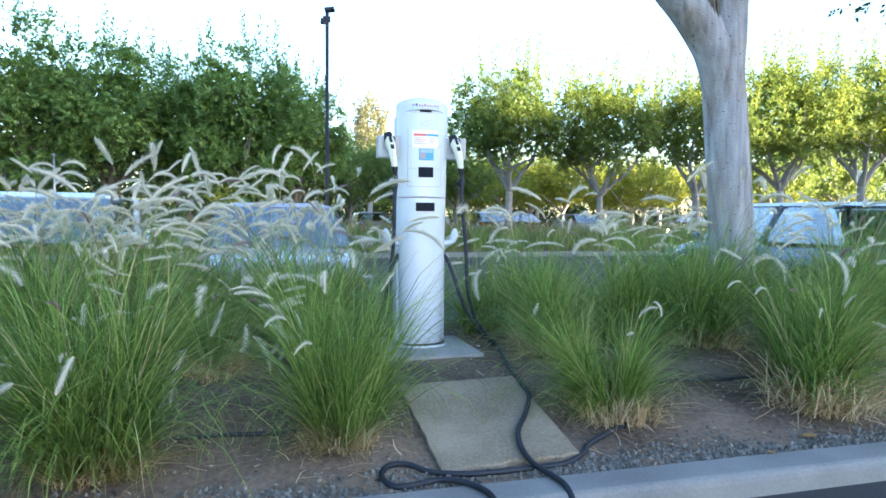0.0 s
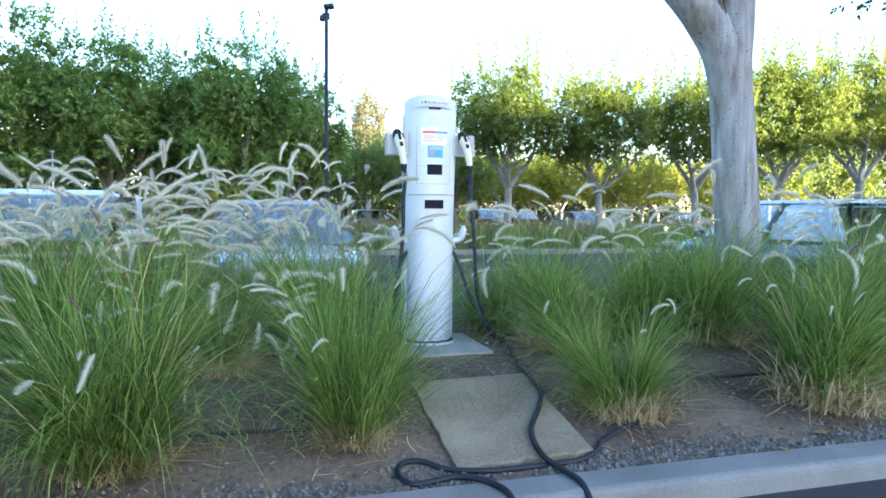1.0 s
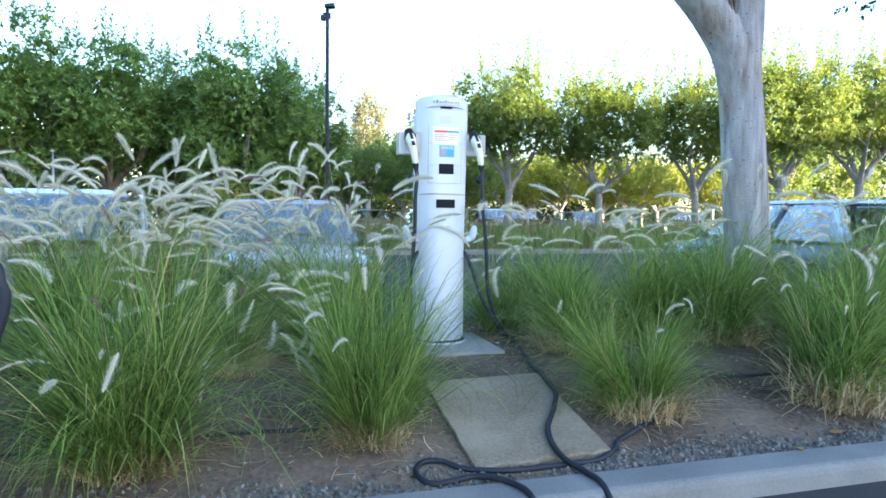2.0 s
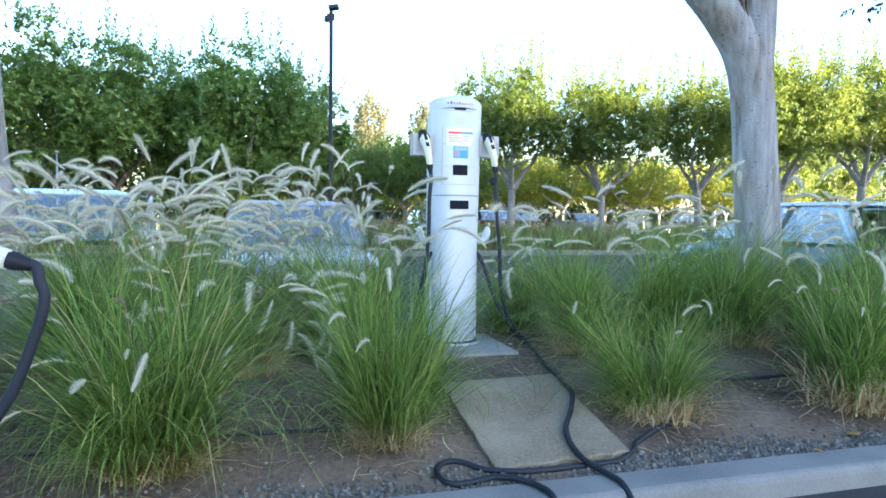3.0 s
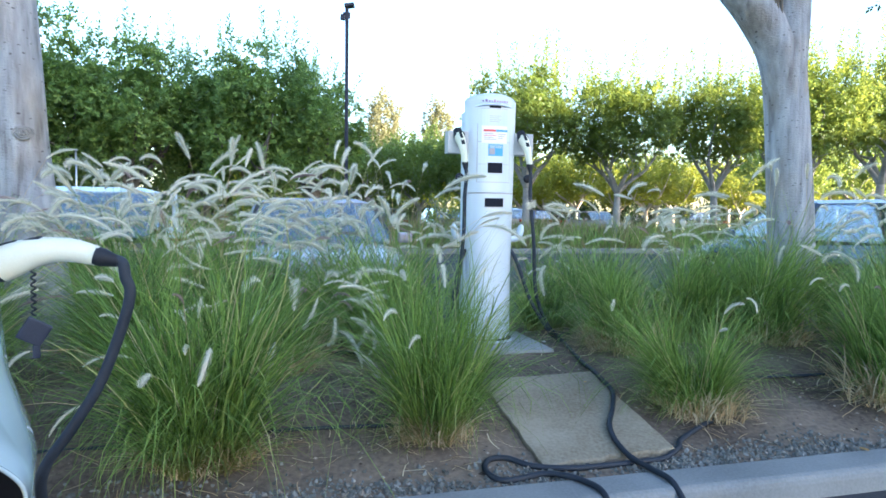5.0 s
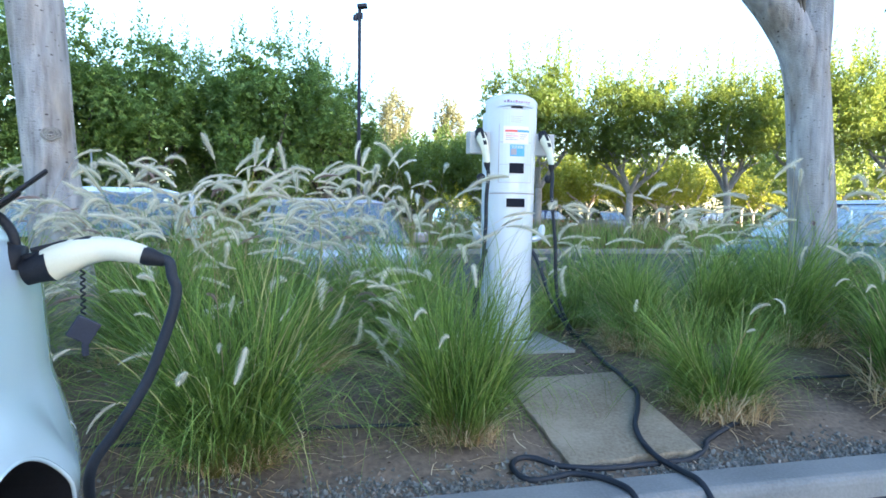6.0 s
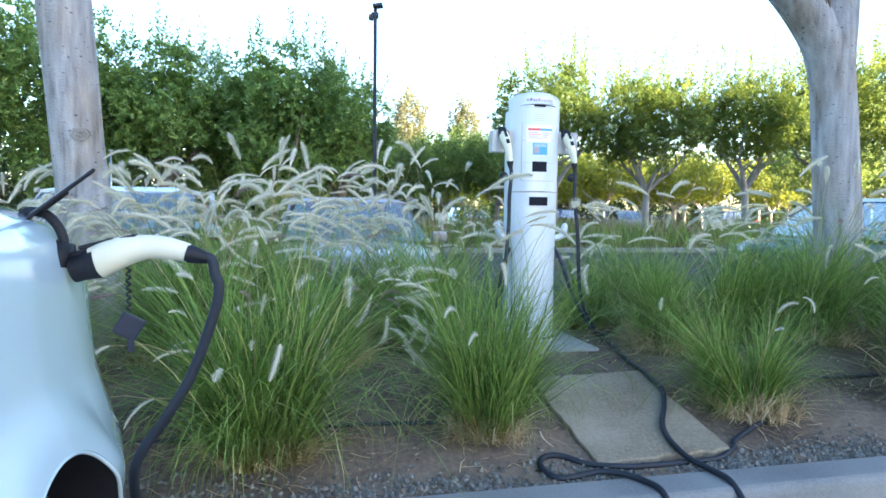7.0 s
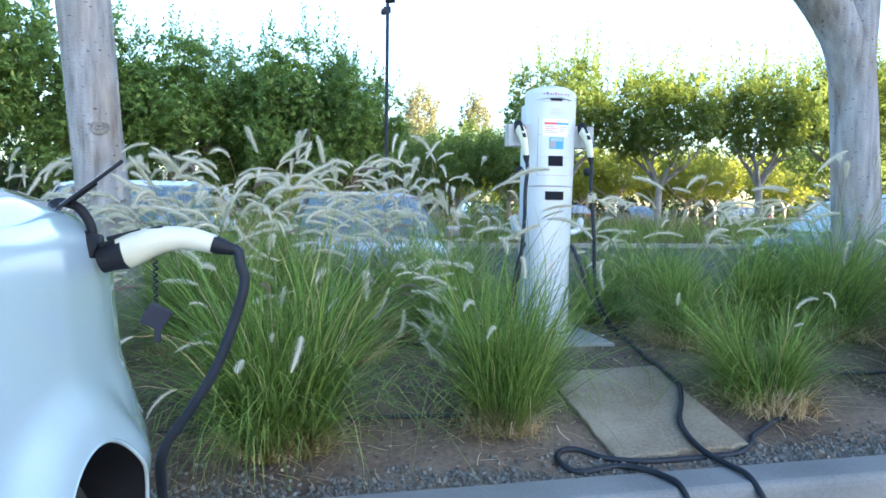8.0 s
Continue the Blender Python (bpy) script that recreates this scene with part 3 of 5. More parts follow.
        v, f = tube_data([(s * 0.25 if s > 0 else -0.185, 0.10, 0.985), (s * 0.25 if s > 0 else -0.185, 0.085, 0.985)], [0.026, 0.024], 14)
        link_mesh("cap", mesh_of("cap", v, f, M_BLACK, True), hol, "dangling black cap")
    return top


station = charger()


def bed_local(u, v, z):
    """A point given in the charging station's axes."""
    return bed_pose(CH_U, CH_V, CH_Z) @ Vector((u, v, z))


def cable(name, points, radius=0.0113, label="", category="cable", steps=10, floor=True):
    pts = spline(points, steps)
    v, f = tube_data(pts, [radius] * len(pts), 10)
    ob = link_mesh(name, mesh_of(name, v, f, M_RUBBER, True))
    return tagged(ob, label, category)


ends = []
for s in (-1, 1):
    con = thing("charging_connector", Matrix.Identity(4), "ivory and black charging connector resting in its holster", "connector", "holstered connectors")
    base = bed_pose(CH_U, CH_V, CH_Z) @ Matrix.Translation((s * 0.200 - 0.008, 0.040, 1.222)) @ Matrix.Rotation(radians(-6), 4, "Y") @ Matrix.Rotation(radians(-90), 4, "Z") @ Matrix.Rotation(radians(56), 4, "Y") @ Matrix.Scale(0.90, 4)
    ends.append(handle_parts(con, base))


def on_bed(u, v, r=0.011):
    return P(u, v, bed_height(u, v) + r)


def on_slab(u, v, r=0.011):
    return P(u, v, 0.128 + (v - 0.114) / 0.744 * 0.145 + 0.012 * (u / 0.52) + r + 0.002)


e0, d0 = ends[0]
e1, d1 = ends[1]
cable("charging_cable", [e1 - d1 * 0.02, e1 + d1 * 0.05, e1 + Vector((0.004, 0, -0.16)), bed_local(0.240, -0.045, 0.62), bed_local(0.268, -0.03, 0.30), bed_local(0.36, 0.0, 0.10), on_bed(0.68, 1.55), on_bed(0.64, 1.38), on_bed(0.575, 1.05), P(0.54, 0.86, 0.282), on_slab(0.515, 0.73), on_slab(0.505, 0.61), on_slab(0.425, 0.46), on_slab(0.335, 0.325), on_slab(0.297, 0.22), on_slab(0.287, 0.13), on_bed(0.295, 0.06, 0.03), P(0.325, -0.02, 0.124), P(0.337, -0.12, 0.122), P(0.335, -0.20, 0.085), P(0.33, -0.27, ROAD + 0.011), P(0.25, -0.55, ROAD + 0.011), P(-0.1, -0.72, ROAD + 0.011)],
      label="black rubber charging cable trailing from its holster over the slab")
cable("charging_cable", [bed_local(0.125, 0.10, 0.55), bed_local(0.150, 0.085, 0.54), bed_local(0.185, 0.05, 0.45), bed_local(0.235, 0.0, 0.27), bed_local(0.31, -0.01, 0.14), bed_local(0.40, 0.03, 0.03), on_bed(0.70, 1.62), on_bed(0.66, 1.55), on_bed(0.78, 1.72), on_bed(1.0, 1.8)],
      label="black rubber cable leaving the charging station's side")
cable("charging_cable", [e0 - d0 * 0.02, e0 + d0 * 0.05, e0 + Vector((-0.004, 0, -0.16)), bed_local(-0.195, -0.03, 0.62), bed_local(-0.235, -0.01, 0.25), bed_local(-0.33, 0.02, 0.08), on_bed(-0.32, 1.52), on_bed(-0.55, 1.5), on_bed(-0.8, 1.6)],
      label="black rubber charging cable hanging down beside the station")
cable("charging_cable", [bed_local(-0.125, 0.10, 0.55), bed_local(-0.155, 0.085, 0.53), bed_local(-0.20, 0.05, 0.42), bed_local(-0.235, 0.02, 0.28), bed_local(-0.27, 0.02, 0.10), on_bed(-0.28, 1.66), on_bed(-0.55, 1.7)],
      label="black rubber cable looping from the station's side")
cable("charging_cable", [on_bed(1.15, 0.62), on_bed(0.98, 0.43), on_bed(0.872, 0.345), on_bed(0.747, 0.277), on_bed(0.60, 0.20), on_bed(0.555, 0.15), on_bed(0.449, 0.085), on_bed(0.326, 0.075), on_bed(0.159, 0.07), on_bed(0.03, 0.075), on_bed(-0.108, 0.115), on_bed(-0.182, 0.18), on_bed(-0.249, 0.188), on_bed(-0.291, 0.14), on_bed(-0.288, 0.07), on_bed(-0.245, 0.03), on_bed(-0.16, 0.042), on_bed(-0.09, 0.045, 0.016), P(-0.02, -0.002, 0.124), P(0.027, -0.065, 0.122), P(0.046, -0.14, 0.120), P(0.05, -0.205, 0.085), P(0.05, -0.27, ROAD + 0.011), P(0.0, -0.5, ROAD + 0.011), P(-0.5, -0.75, ROAD + 0.011), P(-0.95, -0.8, ROAD + 0.011)],
      label="black rubber charging cable looped on the gravel and over the kerb")
hose = cable("drip_hose", [on_bed(-2.6, 0.52, 0.006), on_bed(-1.6, 0.50, 0.006), on_bed(-1.0, 0.52, 0.006), on_bed(-0.4, 0.50, 0.006), on_bed(-0.2, 0.55, 0.0), on_bed(-0.1, 0.9, -0.02)], 0.008, "dark brown drip irrigation hose on the soil", "hose")
hose2 = cable("drip_hose", [on_bed(0.75, 0.75, -0.01), on_bed(1.3, 0.72, 0.006), on_bed(1.9, 0.70, 0.006), on_bed(3.0, 0.74, 0.006), on_bed(5.0, 0.72, 0.006)], 0.008, "dark brown drip irrigation hose on the soil", "hose")


# ---- gravel along the kerb ----
def gravel():
    rng = random.Random(11)
    verts, faces = [], []
    for i in range(7600):
        u = rng.uniform(-3.2, 4.4)
        edge = 0.19 + 0.12 * noise.noise((u * 1.6, 0.3, 0.9)) + (0.01 if u > 0.55 else 0.0)
        v = 0.005 + abs(rng.gauss(0, 0.44)) * max(0.04, edge)
        r = rng.uniform(0.005, 0.0145)
        if (-0.08 < u < 0.55 and v > 0.11) or noise.noise((u * 3.1, v * 5.0, 8.8)) < rng.uniform(-0.6, 0.15):
            continue
        z = bed_height(u, v) + r * rng.uniform(-0.25, 0.4)
        c = P(u, v, z)
        q = Euler((rng.uniform(0, 6), rng.uniform(0, 6), rng.uniform(0, 6))).to_matrix()
        n = len(verts)
        for x, y, w in ((1, 0, 0), (-1, 0, 0), (0, 1, 0), (0, -1, 0), (0, 0, 1), (0, 0, -1), (0.6, 0.6, 0.5), (-0.6, -0.55, 0.5)):
            verts.append(c + q @ Vector((x * r * rng.uniform(0.8, 1.3), y * r * rng.uniform(0.7, 1.0), w * r * rng.uniform(0.45, 0.8))))
        for f in ((0, 6, 4), (6, 2, 4), (2, 1, 4), (1, 7, 4), (7, 3, 4), (3, 0, 4), (0, 2, 6), (1, 3, 7), (2, 0, 5), (1, 2, 5), (3, 1, 5), (0, 3, 5)):
            faces.append(tuple(n + k for k in f))
    ob = link_mesh("gravel", mesh_of("gravel", verts, faces, M_STONE))
    tagged(ob, "loose blue-grey crushed gravel along the kerb", "gravel", kind="stuff")


gravel()


# ---- fountain grass ----
def blade_data(rng, count, spread, length, width, inner=(14, 0.8), outer=(48, 1.5), share=0.4, low=0.45, tufts=10):
    """Arching ribbons in several tufts that grow together: upright ones, and a share that lean out and droop."""
    verts, faces = [], []
    seats = []
    for k in range(tufts):
        a, r = rng.uniform(0, 6.283), spread * math.sqrt(rng.random())
        seats.append((r * math.cos(a), r * math.sin(a), rng.uniform(0.58, 1.15), a + rng.gauss(0, 0.7), radians(abs(rng.gauss(0, 17)))))
    for i in range(count):
        sx, sy, tall, lean_to, lean = rng.choice(seats)
        lean_out = rng.random() < share
        a = rng.uniform(0, 2 * math.pi)
        r = spread * 0.42 * math.sqrt(rng.random())
        p = Vector((sx + r * math.cos(a), sy + r * math.sin(a), -0.02))
        out = math.atan2(p.y, p.x) + rng.gauss(0, 0.6) if lean_out else rng.uniform(0, 6.283)
        tilt, droop = outer if lean_out else inner
        th = radians(abs(rng.gauss(tilt, tilt * 0.5)))
        L = length * tall * rng.uniform(low, 1.08) * (0.9 if lean_out else 1.0)
        w = width * rng.uniform(0.5, 1.35)
        side = Vector((-math.sin(out), math.cos(out), 0))
        twist = rng.uniform(-1.3, 1.3)
        side = (side * math.cos(twist) + Vector((math.cos(out), math.sin(out), 0)) * math.sin(twist))
        bend = droop * rng.uniform(0.3, 1.45)
        swing = rng.gauss(0, 0.8)
        push = Vector((math.cos(lean_to), math.sin(lean_to), 0)) * math.sin(lean)
        n = len(verts)
        steps = 7
        for k in range(steps + 1):
            t = k / steps
            ww = w * (1 - t ** 2.4) * (0.6 + 0.4 * min(1, t * 4)) + 0.0003
            verts.append(p - side * ww)
            verts.append(p + side * ww)
            th2 = th + bend * t ** 1.9
            o2 = out + swing * t
            p = p + (Vector((math.cos(o2) * math.sin(th2), math.sin(o2) * math.sin(th2), math.cos(th2))) + push) * (L / steps)
            p.z = max(p.z, 0.012)
        for k in range(steps):
            b = n + 2 * k
            faces.append((b, b + 1, b + 3, b + 2))
    return verts, faces


def plume_mesh(seed, mat, length=0.125, radius=0.011, bend=0.9):
    """A bristly flower head on top of a short bit of its stalk, rising from the origin along +z and arching to +x."""
    rng = random.Random(seed)
    core, ang = [], rng.uniform(0.1, 0.3)
    p = Vector((0, 0, 0))
    n = 9
    for k in range(n):
        core.append(p.copy())
        ang += bend / n * rng.uniform(0.7, 1.3)
        p = p + Vector((math.sin(ang), 0, math.cos(ang))) * (length / (n - 1))
    rads = [radius * 0.42 * (0.25 + 0.75 * math.sin(math.pi * min(1, (k / (n - 1)) * 0.9 + 0.12)) ** 0.7) for k in range(n)]
    verts, faces = tube_data(core, rads, 6)
    for i in range(400):
        t = rng.random() ** 0.9 * (n - 1.001)
        k = int(t)
        c = core[k].lerp(core[k + 1], t - k)
        d = (core[k + 1] - core[k]).normalized()
        s = d.orthogonal().normalized()
        s.rotate(Matrix.Rotation(rng.uniform(0, 2 * math.pi), 3, d))
        env = math.sin(math.pi * min(1.0, t / (n - 1) * 0.88 + 0.14)) ** 0.6
        L = radius * 1.75 * env * rng.uniform(0.75, 1.25)
        tip = c + s * L * 0.80 + d * L * rng.uniform(0.9, 1.5)
        w = d.cross(s) * 0.0009
        m = len(verts)
        verts += [c + s * radius * 0.2 - w, c + s * radius * 0.2 + w, tip]
        faces.append((m, m + 1, m + 2))
    return mesh_of("flower_plume", verts, faces, mat)


PLUMES = [plume_mesh(i, M_PLUME, 0.16 + 0.032 * (i % 4), 0.0135 + 0.0022 * (i % 3), 0.30 + 0.28 * i) for i in range(7)]
PLUMES_RED = [plume_mesh(40 + i, M_PLUME_RED, 0.16, 0.0095, 0.6 + 0.4 * i) for i in range(2)]
BLADES = []
for i in range(5):
    rng = random.Random(100 + i)
    v, f = blade_data(rng, 2100, 0.125, 1.0, 0.0026, (8, 1.8), (23, 2.8), 0.38, 0.34, 8)
    add_data(v, f, blade_data(rng, 220, 0.14, 0.44, 0.0028, (40, 1.8), (56, 1.8), 0.85, 0.5, 9))
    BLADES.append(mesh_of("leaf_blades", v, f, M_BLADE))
FAR_BLADES = []
for i in range(2):
    v, f = blade_data(random.Random(150 + i), 850, 0.15, 1.0, 0.0036, (10, 1.9), (28, 2.7), 0.45)
    FAR_BLADES.append(mesh_of("leaf_blades", v, f, M_BLADE))
SKIRTS = []
for i in range(3):
    rng = random.Random(200 + i)
    v, f = blade_data(rng, 320, 0.19, 0.40, 0.0034, (30, 0.9), (66, 1.6), 0.8, 0.3, 14)
    add_data(v, f, blade_data(rng, 620, 0.21, 0.225, 0.0036, (18, 0.4), (42, 0.9), 0.6, 0.35, 26))
    add_data(v, f, blade_data(rng, 90, 0.13, 0.55, 0.0029, (40, 2.2), (56, 2.0), 0.8, 0.45, 9))
    SKIRTS.append(mesh_of("dry_skirt", v, f, M_STRAW))


def stalk_curve(rng, height, out_angle, tilt, bend):
    p = Vector((0.05 * math.cos(out_angle), 0.05 * math.sin(out_angle), 0))
    pts = [p.copy()]
    th = tilt
    for k in range(6):
        th = tilt + bend * ((k + 1) / 6) ** 2
        p = p + Vector((math.cos(out_angle) * math.sin(th), math.sin(out_angle) * math.sin(th), math.cos(th))) * (height / 6)
        pts.append(p.copy())
    return pts, th


def grass_clump(u, v, size=1.0, plumes=12, seed=0, skirt=1.0, wide=1.0, tall=1.0, plume_lean=None, z=None, tilt_from=4, tilt_to=34):
    """One clump of fountain grass: green blades, a straw skirt, and stalks that each carry a plume."""
    rng = random.Random(seed)
    zz = bed_height(u, v) if z is None else z
    top = thing("fountain_grass", Matrix.Translation(P(u, v, zz)), "green fountain grass clump with straw skirt and feathery white plumes" if plumes > 2 else "small green fountain grass clump with a straw-coloured skirt", "ornamental grass", "fountain grass clumps")
    spin = rng.uniform(0, 6.28)
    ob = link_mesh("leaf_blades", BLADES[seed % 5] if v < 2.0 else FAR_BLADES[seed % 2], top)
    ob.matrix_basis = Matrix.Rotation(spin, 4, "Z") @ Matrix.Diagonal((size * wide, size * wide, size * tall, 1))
    ob["kind"] = "stuff"
    if skirt and v < 1.45:
        ob = link_mesh("dry_skirt", SKIRTS[seed % 3], top, "straw-coloured dead blades")
        ob.matrix_basis = Matrix.Rotation(spin + 2.6, 4, "Z") @ Matrix.Diagonal((size * skirt, size * skirt, size * skirt, 1))
        ob["kind"] = "stuff"
    verts, faces = [], []
    front = v < 0.6
    lean_share = 0.6 if front else 0.85 if tilt_from >= 40 else 0.45 if plume_lean == 2.8 else 0.2
    for i in range(plumes):
        a = rng.uniform(0, 2 * math.pi)
        if plume_lean is not None and rng.random() < lean_share:
            a = plume_lean + rng.gauss(0, 0.6)
        pts, th = stalk_curve(rng, size * tall * (rng.uniform(0.45, 0.98) if front else rng.uniform(0.62, 1.18) if v < 1.2 else rng.uniform(0.76, 1.22)), a, radians(rng.uniform(tilt_from, tilt_to) * rng.uniform(0.4, 1.0)), rng.uniform(0.05, 1.0))
        add_data(verts, faces, tube_data(pts, [0.0014, 0.0013, 0.0012, 0.0011, 0.001, 0.0009, 0.0008], 3, False))
        red = rng.random() < 0.07
        pl = link_mesh("flower_plume", rng.choice(PLUMES_RED if red else PLUMES), top, "reddish young plume" if red else "")
        d = (pts[-1] - pts[-2]).normalized()
        x = Vector((math.cos(a), math.sin(a), 0))
        x = (x - d * x.dot(d)).normalized()
        y = d.cross(x)
        m = Matrix((x, y, d)).transposed().to_4x4()
        m.translation = pts[-1] - d * 0.01
        pl.matrix_basis = m @ Matrix.Rotation(rng.uniform(-0.4, 0.4), 4, "Z") @ Matrix.Scale(rng.uniform(0.42, 0.78) if front else rng.uniform(0.65, 1.32), 4)
    if verts:
        link_mesh("stalks", mesh_of("stalks", verts, faces, M_STRAW), top)["kind"] = "stuff"
    return top


CLUMPS = [
    # u, v, size, plumes, skirt, wide, tilt of the stalks (degrees, from and to)
    (-1.32, 0.38, 1.06, 20, 0.72, 0.88, 5, 50),
    (-0.42, 0.42, 0.96, 5, 0.62, 0.80, 5, 30),
    (0.86, 0.48, 0.70, 3, 1.2, 0.95, 5, 40),
    (0.99, 1.36, 0.76, 3, 1.3, 0.95, 5, 40),
    (1.99, 0.44, 0.95, 10, 1.25, 1.0, 5, 55),
    (1.52, 1.50, 0.92, 10, 1.0, 1.0, 5, 50),
    (1.98, 1.36, 0.95, 10, 1.0, 1.0, 5, 45),
    (0.74, 2.02, 0.80, 8, 1.0, 1.0, 5, 45),
    (2.78, 1.10, 0.95, 24, 1.3, 1.0, 5, 50),
    (3.5, 0.7, 0.9, 9, 1.2, 1.0, 5, 40),
    (-2.45, 0.85, 0.90, 24, 1.0, 1.0, 8, 50),
    (-3.1, 0.45, 1.0, 10, 1.0, 1.0, 5, 40),
    (-0.47, 1.60, 0.88, 40, 1.0, 0.85, 5, 55),
    (-0.97, 1.80, 0.46, 26, 1.0, 0.8, 55, 90),
    (-1.75, 1.42, 0.92, 44, 1.0, 1.0, 5, 45),
    (-2.60, 1.65, 0.94, 40, 1.0, 1.0, 5, 45),
    (-3.6, 1.6, 1.0, 34, 1.0, 1.0, 5, 45),
    (-0.66, 2.10, 0.98, 30, 1.0, 0.9, 5, 40),
    (-1.36, 1.95, 1.00, 34, 1.0, 0.95, 5, 40),
    (-0.20, 2.35, 0.95, 40, 1.0, 1.0, 5, 45),
    (-1.05, 2.55, 0.92, 42, 1.0, 1.0, 5, 45),
    (-1.65, 2.25, 0.94, 40, 1.0, 1.0, 5, 45),
    (-2.3, 2.50, 0.96, 40, 1.0, 1.0, 5, 40),
    (-3.1, 2.5, 0.96, 40, 1.0, 1.0, 5, 40),
    (-4.2, 2.4, 1.05, 23, 1.0, 1.0, 5, 40),
    (0.42, 2.50, 0.70, 18, 1.0, 1.0, 5, 45),
    (1.12, 2.05, 0.85, 10, 1.0, 1.0, 5, 45),
    (1.62, 2.50, 0.74, 22, 1.0, 1.0, 5, 45),
    (2.70, 1.75, 0.94, 16, 1.0, 1.0, 5, 45),
    (2.95, 2.10, 0.92, 26, 1.0, 1.0, 5, 45),
    (3.85, 1.9, 1.0, 15, 1.0, 1.0, 5, 45),
    (4.8, 1.6, 1.0, 12, 1.0, 1.0, 5, 45),
]
for i, (u, v, size, n, skirt, wide, ta, tb) in enumerate(CLUMPS):
    grass_clump(u, v, size, n, 7 + i, skirt, wide, 1.0, -1.7 if v < 0.6 else 2.8 if -0.8 < u < 0 else 0.2 if u < 0 else 3.0, None, ta, tb)

# a lodged clump whose plumes lie towards the kerb, between two upright ones
grass_clump(-0.96, 1.28, 0.56, 34, 99, 1.2, 0.7, 1.0, -0.9, None, 40, 82)


# ---- straw, clods and leaves on the soil ----
def litter():
    rng = random.Random(5)
    verts, faces = [], []
    for i in range(1100):
        if i < 700:
            c = CLUMPS[rng.randrange(10)]
            a, r = rng.uniform(0, 6.28), abs(rng.gauss(0, 0.22)) + 0.08
            u, v = c[0] + r * math.cos(a), c[1] + r * math.sin(a)
        else:
            u, v = rng.uniform(-2.6, 3.2), rng.uniform(0.05, 2.0)
        if v < 0.03 or (-0.12 < u < 0.57 and 0.08 < v < 0.9) or (-0.12 < u < 0.55 and 1.25 < v < 1.95):
            continue
        L, a, w = rng.uniform(0.02, 0.13), rng.uniform(0, 6.28), rng.uniform(0.0008, 0.0022)
        d, s = Vector((math.cos(a), math.sin(a), 0)), Vector((-math.sin(a), math.cos(a), 0))
        m = len(verts)
        for k in range(4):
            t = k / 3 - 0.5
            uu, vv = u + d.x * L * t, v + d.y * L * t
            bend = s * L * 0.25 * (t * t)
            p = P(uu, vv, bed_height(uu, vv) + 0.004 + rng.uniform(0, 0.006)) + bend
            verts += [p - s * w, p + s * w]
        for k in range(3):
            b = m + 2 * k
            faces.append((b, b + 1, b + 3, b + 2))
    ob = link_mesh("straw_litter", mesh_of("straw_litter", verts, faces, M_STRAW))
    tagged(ob, "scattered dry straw on the soil", "straw", kind="stuff")
    verts, faces = [], []
    for i in range(3600):
        u, v = rng.uniform(-2.8, 3.6), rng.uniform(0.06, 2.3)
        r = 0.0025 + 0.009 * rng.random() ** 4
        if (-0.10 < u < 0.56 and 0.09 < v < 0.88) or (-0.12 < u < 0.55 and 1.28 < v < 1.92):
            continue
        c = P(u, v, bed_height(u, v) + r * 0.3)
        n = len(verts)
        for x, y, w in ((1, 0, 0), (-1, 0, 0), (0, 1, 0), (0, -1, 0), (0, 0, 1)):
            verts.append(c + Vector((x * r * rng.uniform(0.7, 1.4), y * r * rng.uniform(0.7, 1.3), w * r * rng.uniform(0.5, 0.9) - 0.3 * r)))
        for f in ((0, 2, 4), (2, 1, 4), (1, 3, 4), (3, 0, 4)):
            faces.append(tuple(n + k for k in f))
    ob = link_mesh("soil_clods", mesh_of("soil_clods", verts, faces, M_CLOD))
    tagged(ob, "small clods and pebbles on the soil", "clods", kind="stuff")


litter()


def fallen_leaf(p, size, turn, label):
    rng = random.Random(int(size * 9999))
    verts, faces = [], []
    n = 10
    for k in range(n + 1):
        t = k / n
        w = size * 0.30 * math.sin(math.pi * t) ** 0.7
        z = 0.25 * size * (t - 0.5) ** 2
        verts += [(size * (t - 0.5), -w, z + 0.3 * w), (size * (t - 0.5), 0, z), (size * (t - 0.5), w, z + 0.35 * w)]
    for k in range(n):
        a = 3 * k
        faces += [(a, a + 3, a + 4, a + 1), (a + 1, a + 4, a + 5, a + 2)]
    ob = link_mesh("fallen_leaf", mesh_of("fallen_leaf", verts, faces, M_FALLEN, True))
    sol = ob.modifiers.new("thick", "SOLIDIFY")
    sol.thickness = 0.0008
    ob.matrix_world = Matrix.Translation(p) @ Matrix.Rotation(turn, 4, "Z")
    return tagged(ob, label, "leaf", "fallen leaves")


fallen_leaf(P(1.647, 0.10, bed_height(1.647, 0.1) + 0.012), 0.075, 0.3, "dry orange-brown leaf on the gravel")
fallen_leaf(P(1.20, -0.33, ROAD + 0.004), 0.06, 0.7, "yellowish dry leaf on the asphalt")
fallen_leaf(P(1.34, -0.01, 0.114), 0.045, 1.9, "small yellow leaf on the kerb")
fallen_leaf(P(0.42, 0.72, 0.268), 0.022, 1.2, "small brown leaf on the stone slab")


# ---- trees ----
def rough_tube(points, radii, sides=12, seed=0, amp=0.06):
    v, f = tube_data(points, radii, sides)
    for i, q in enumerate(v):
        c = Vector(points[min(len(points) - 1, i // sides)])
        d = q - c
        k = 1 + amp * noise.noise((q.x * 3 + seed, q.y * 3, q.z * 1.3)) * 2
        v[i] = c + d * k
    return v, f


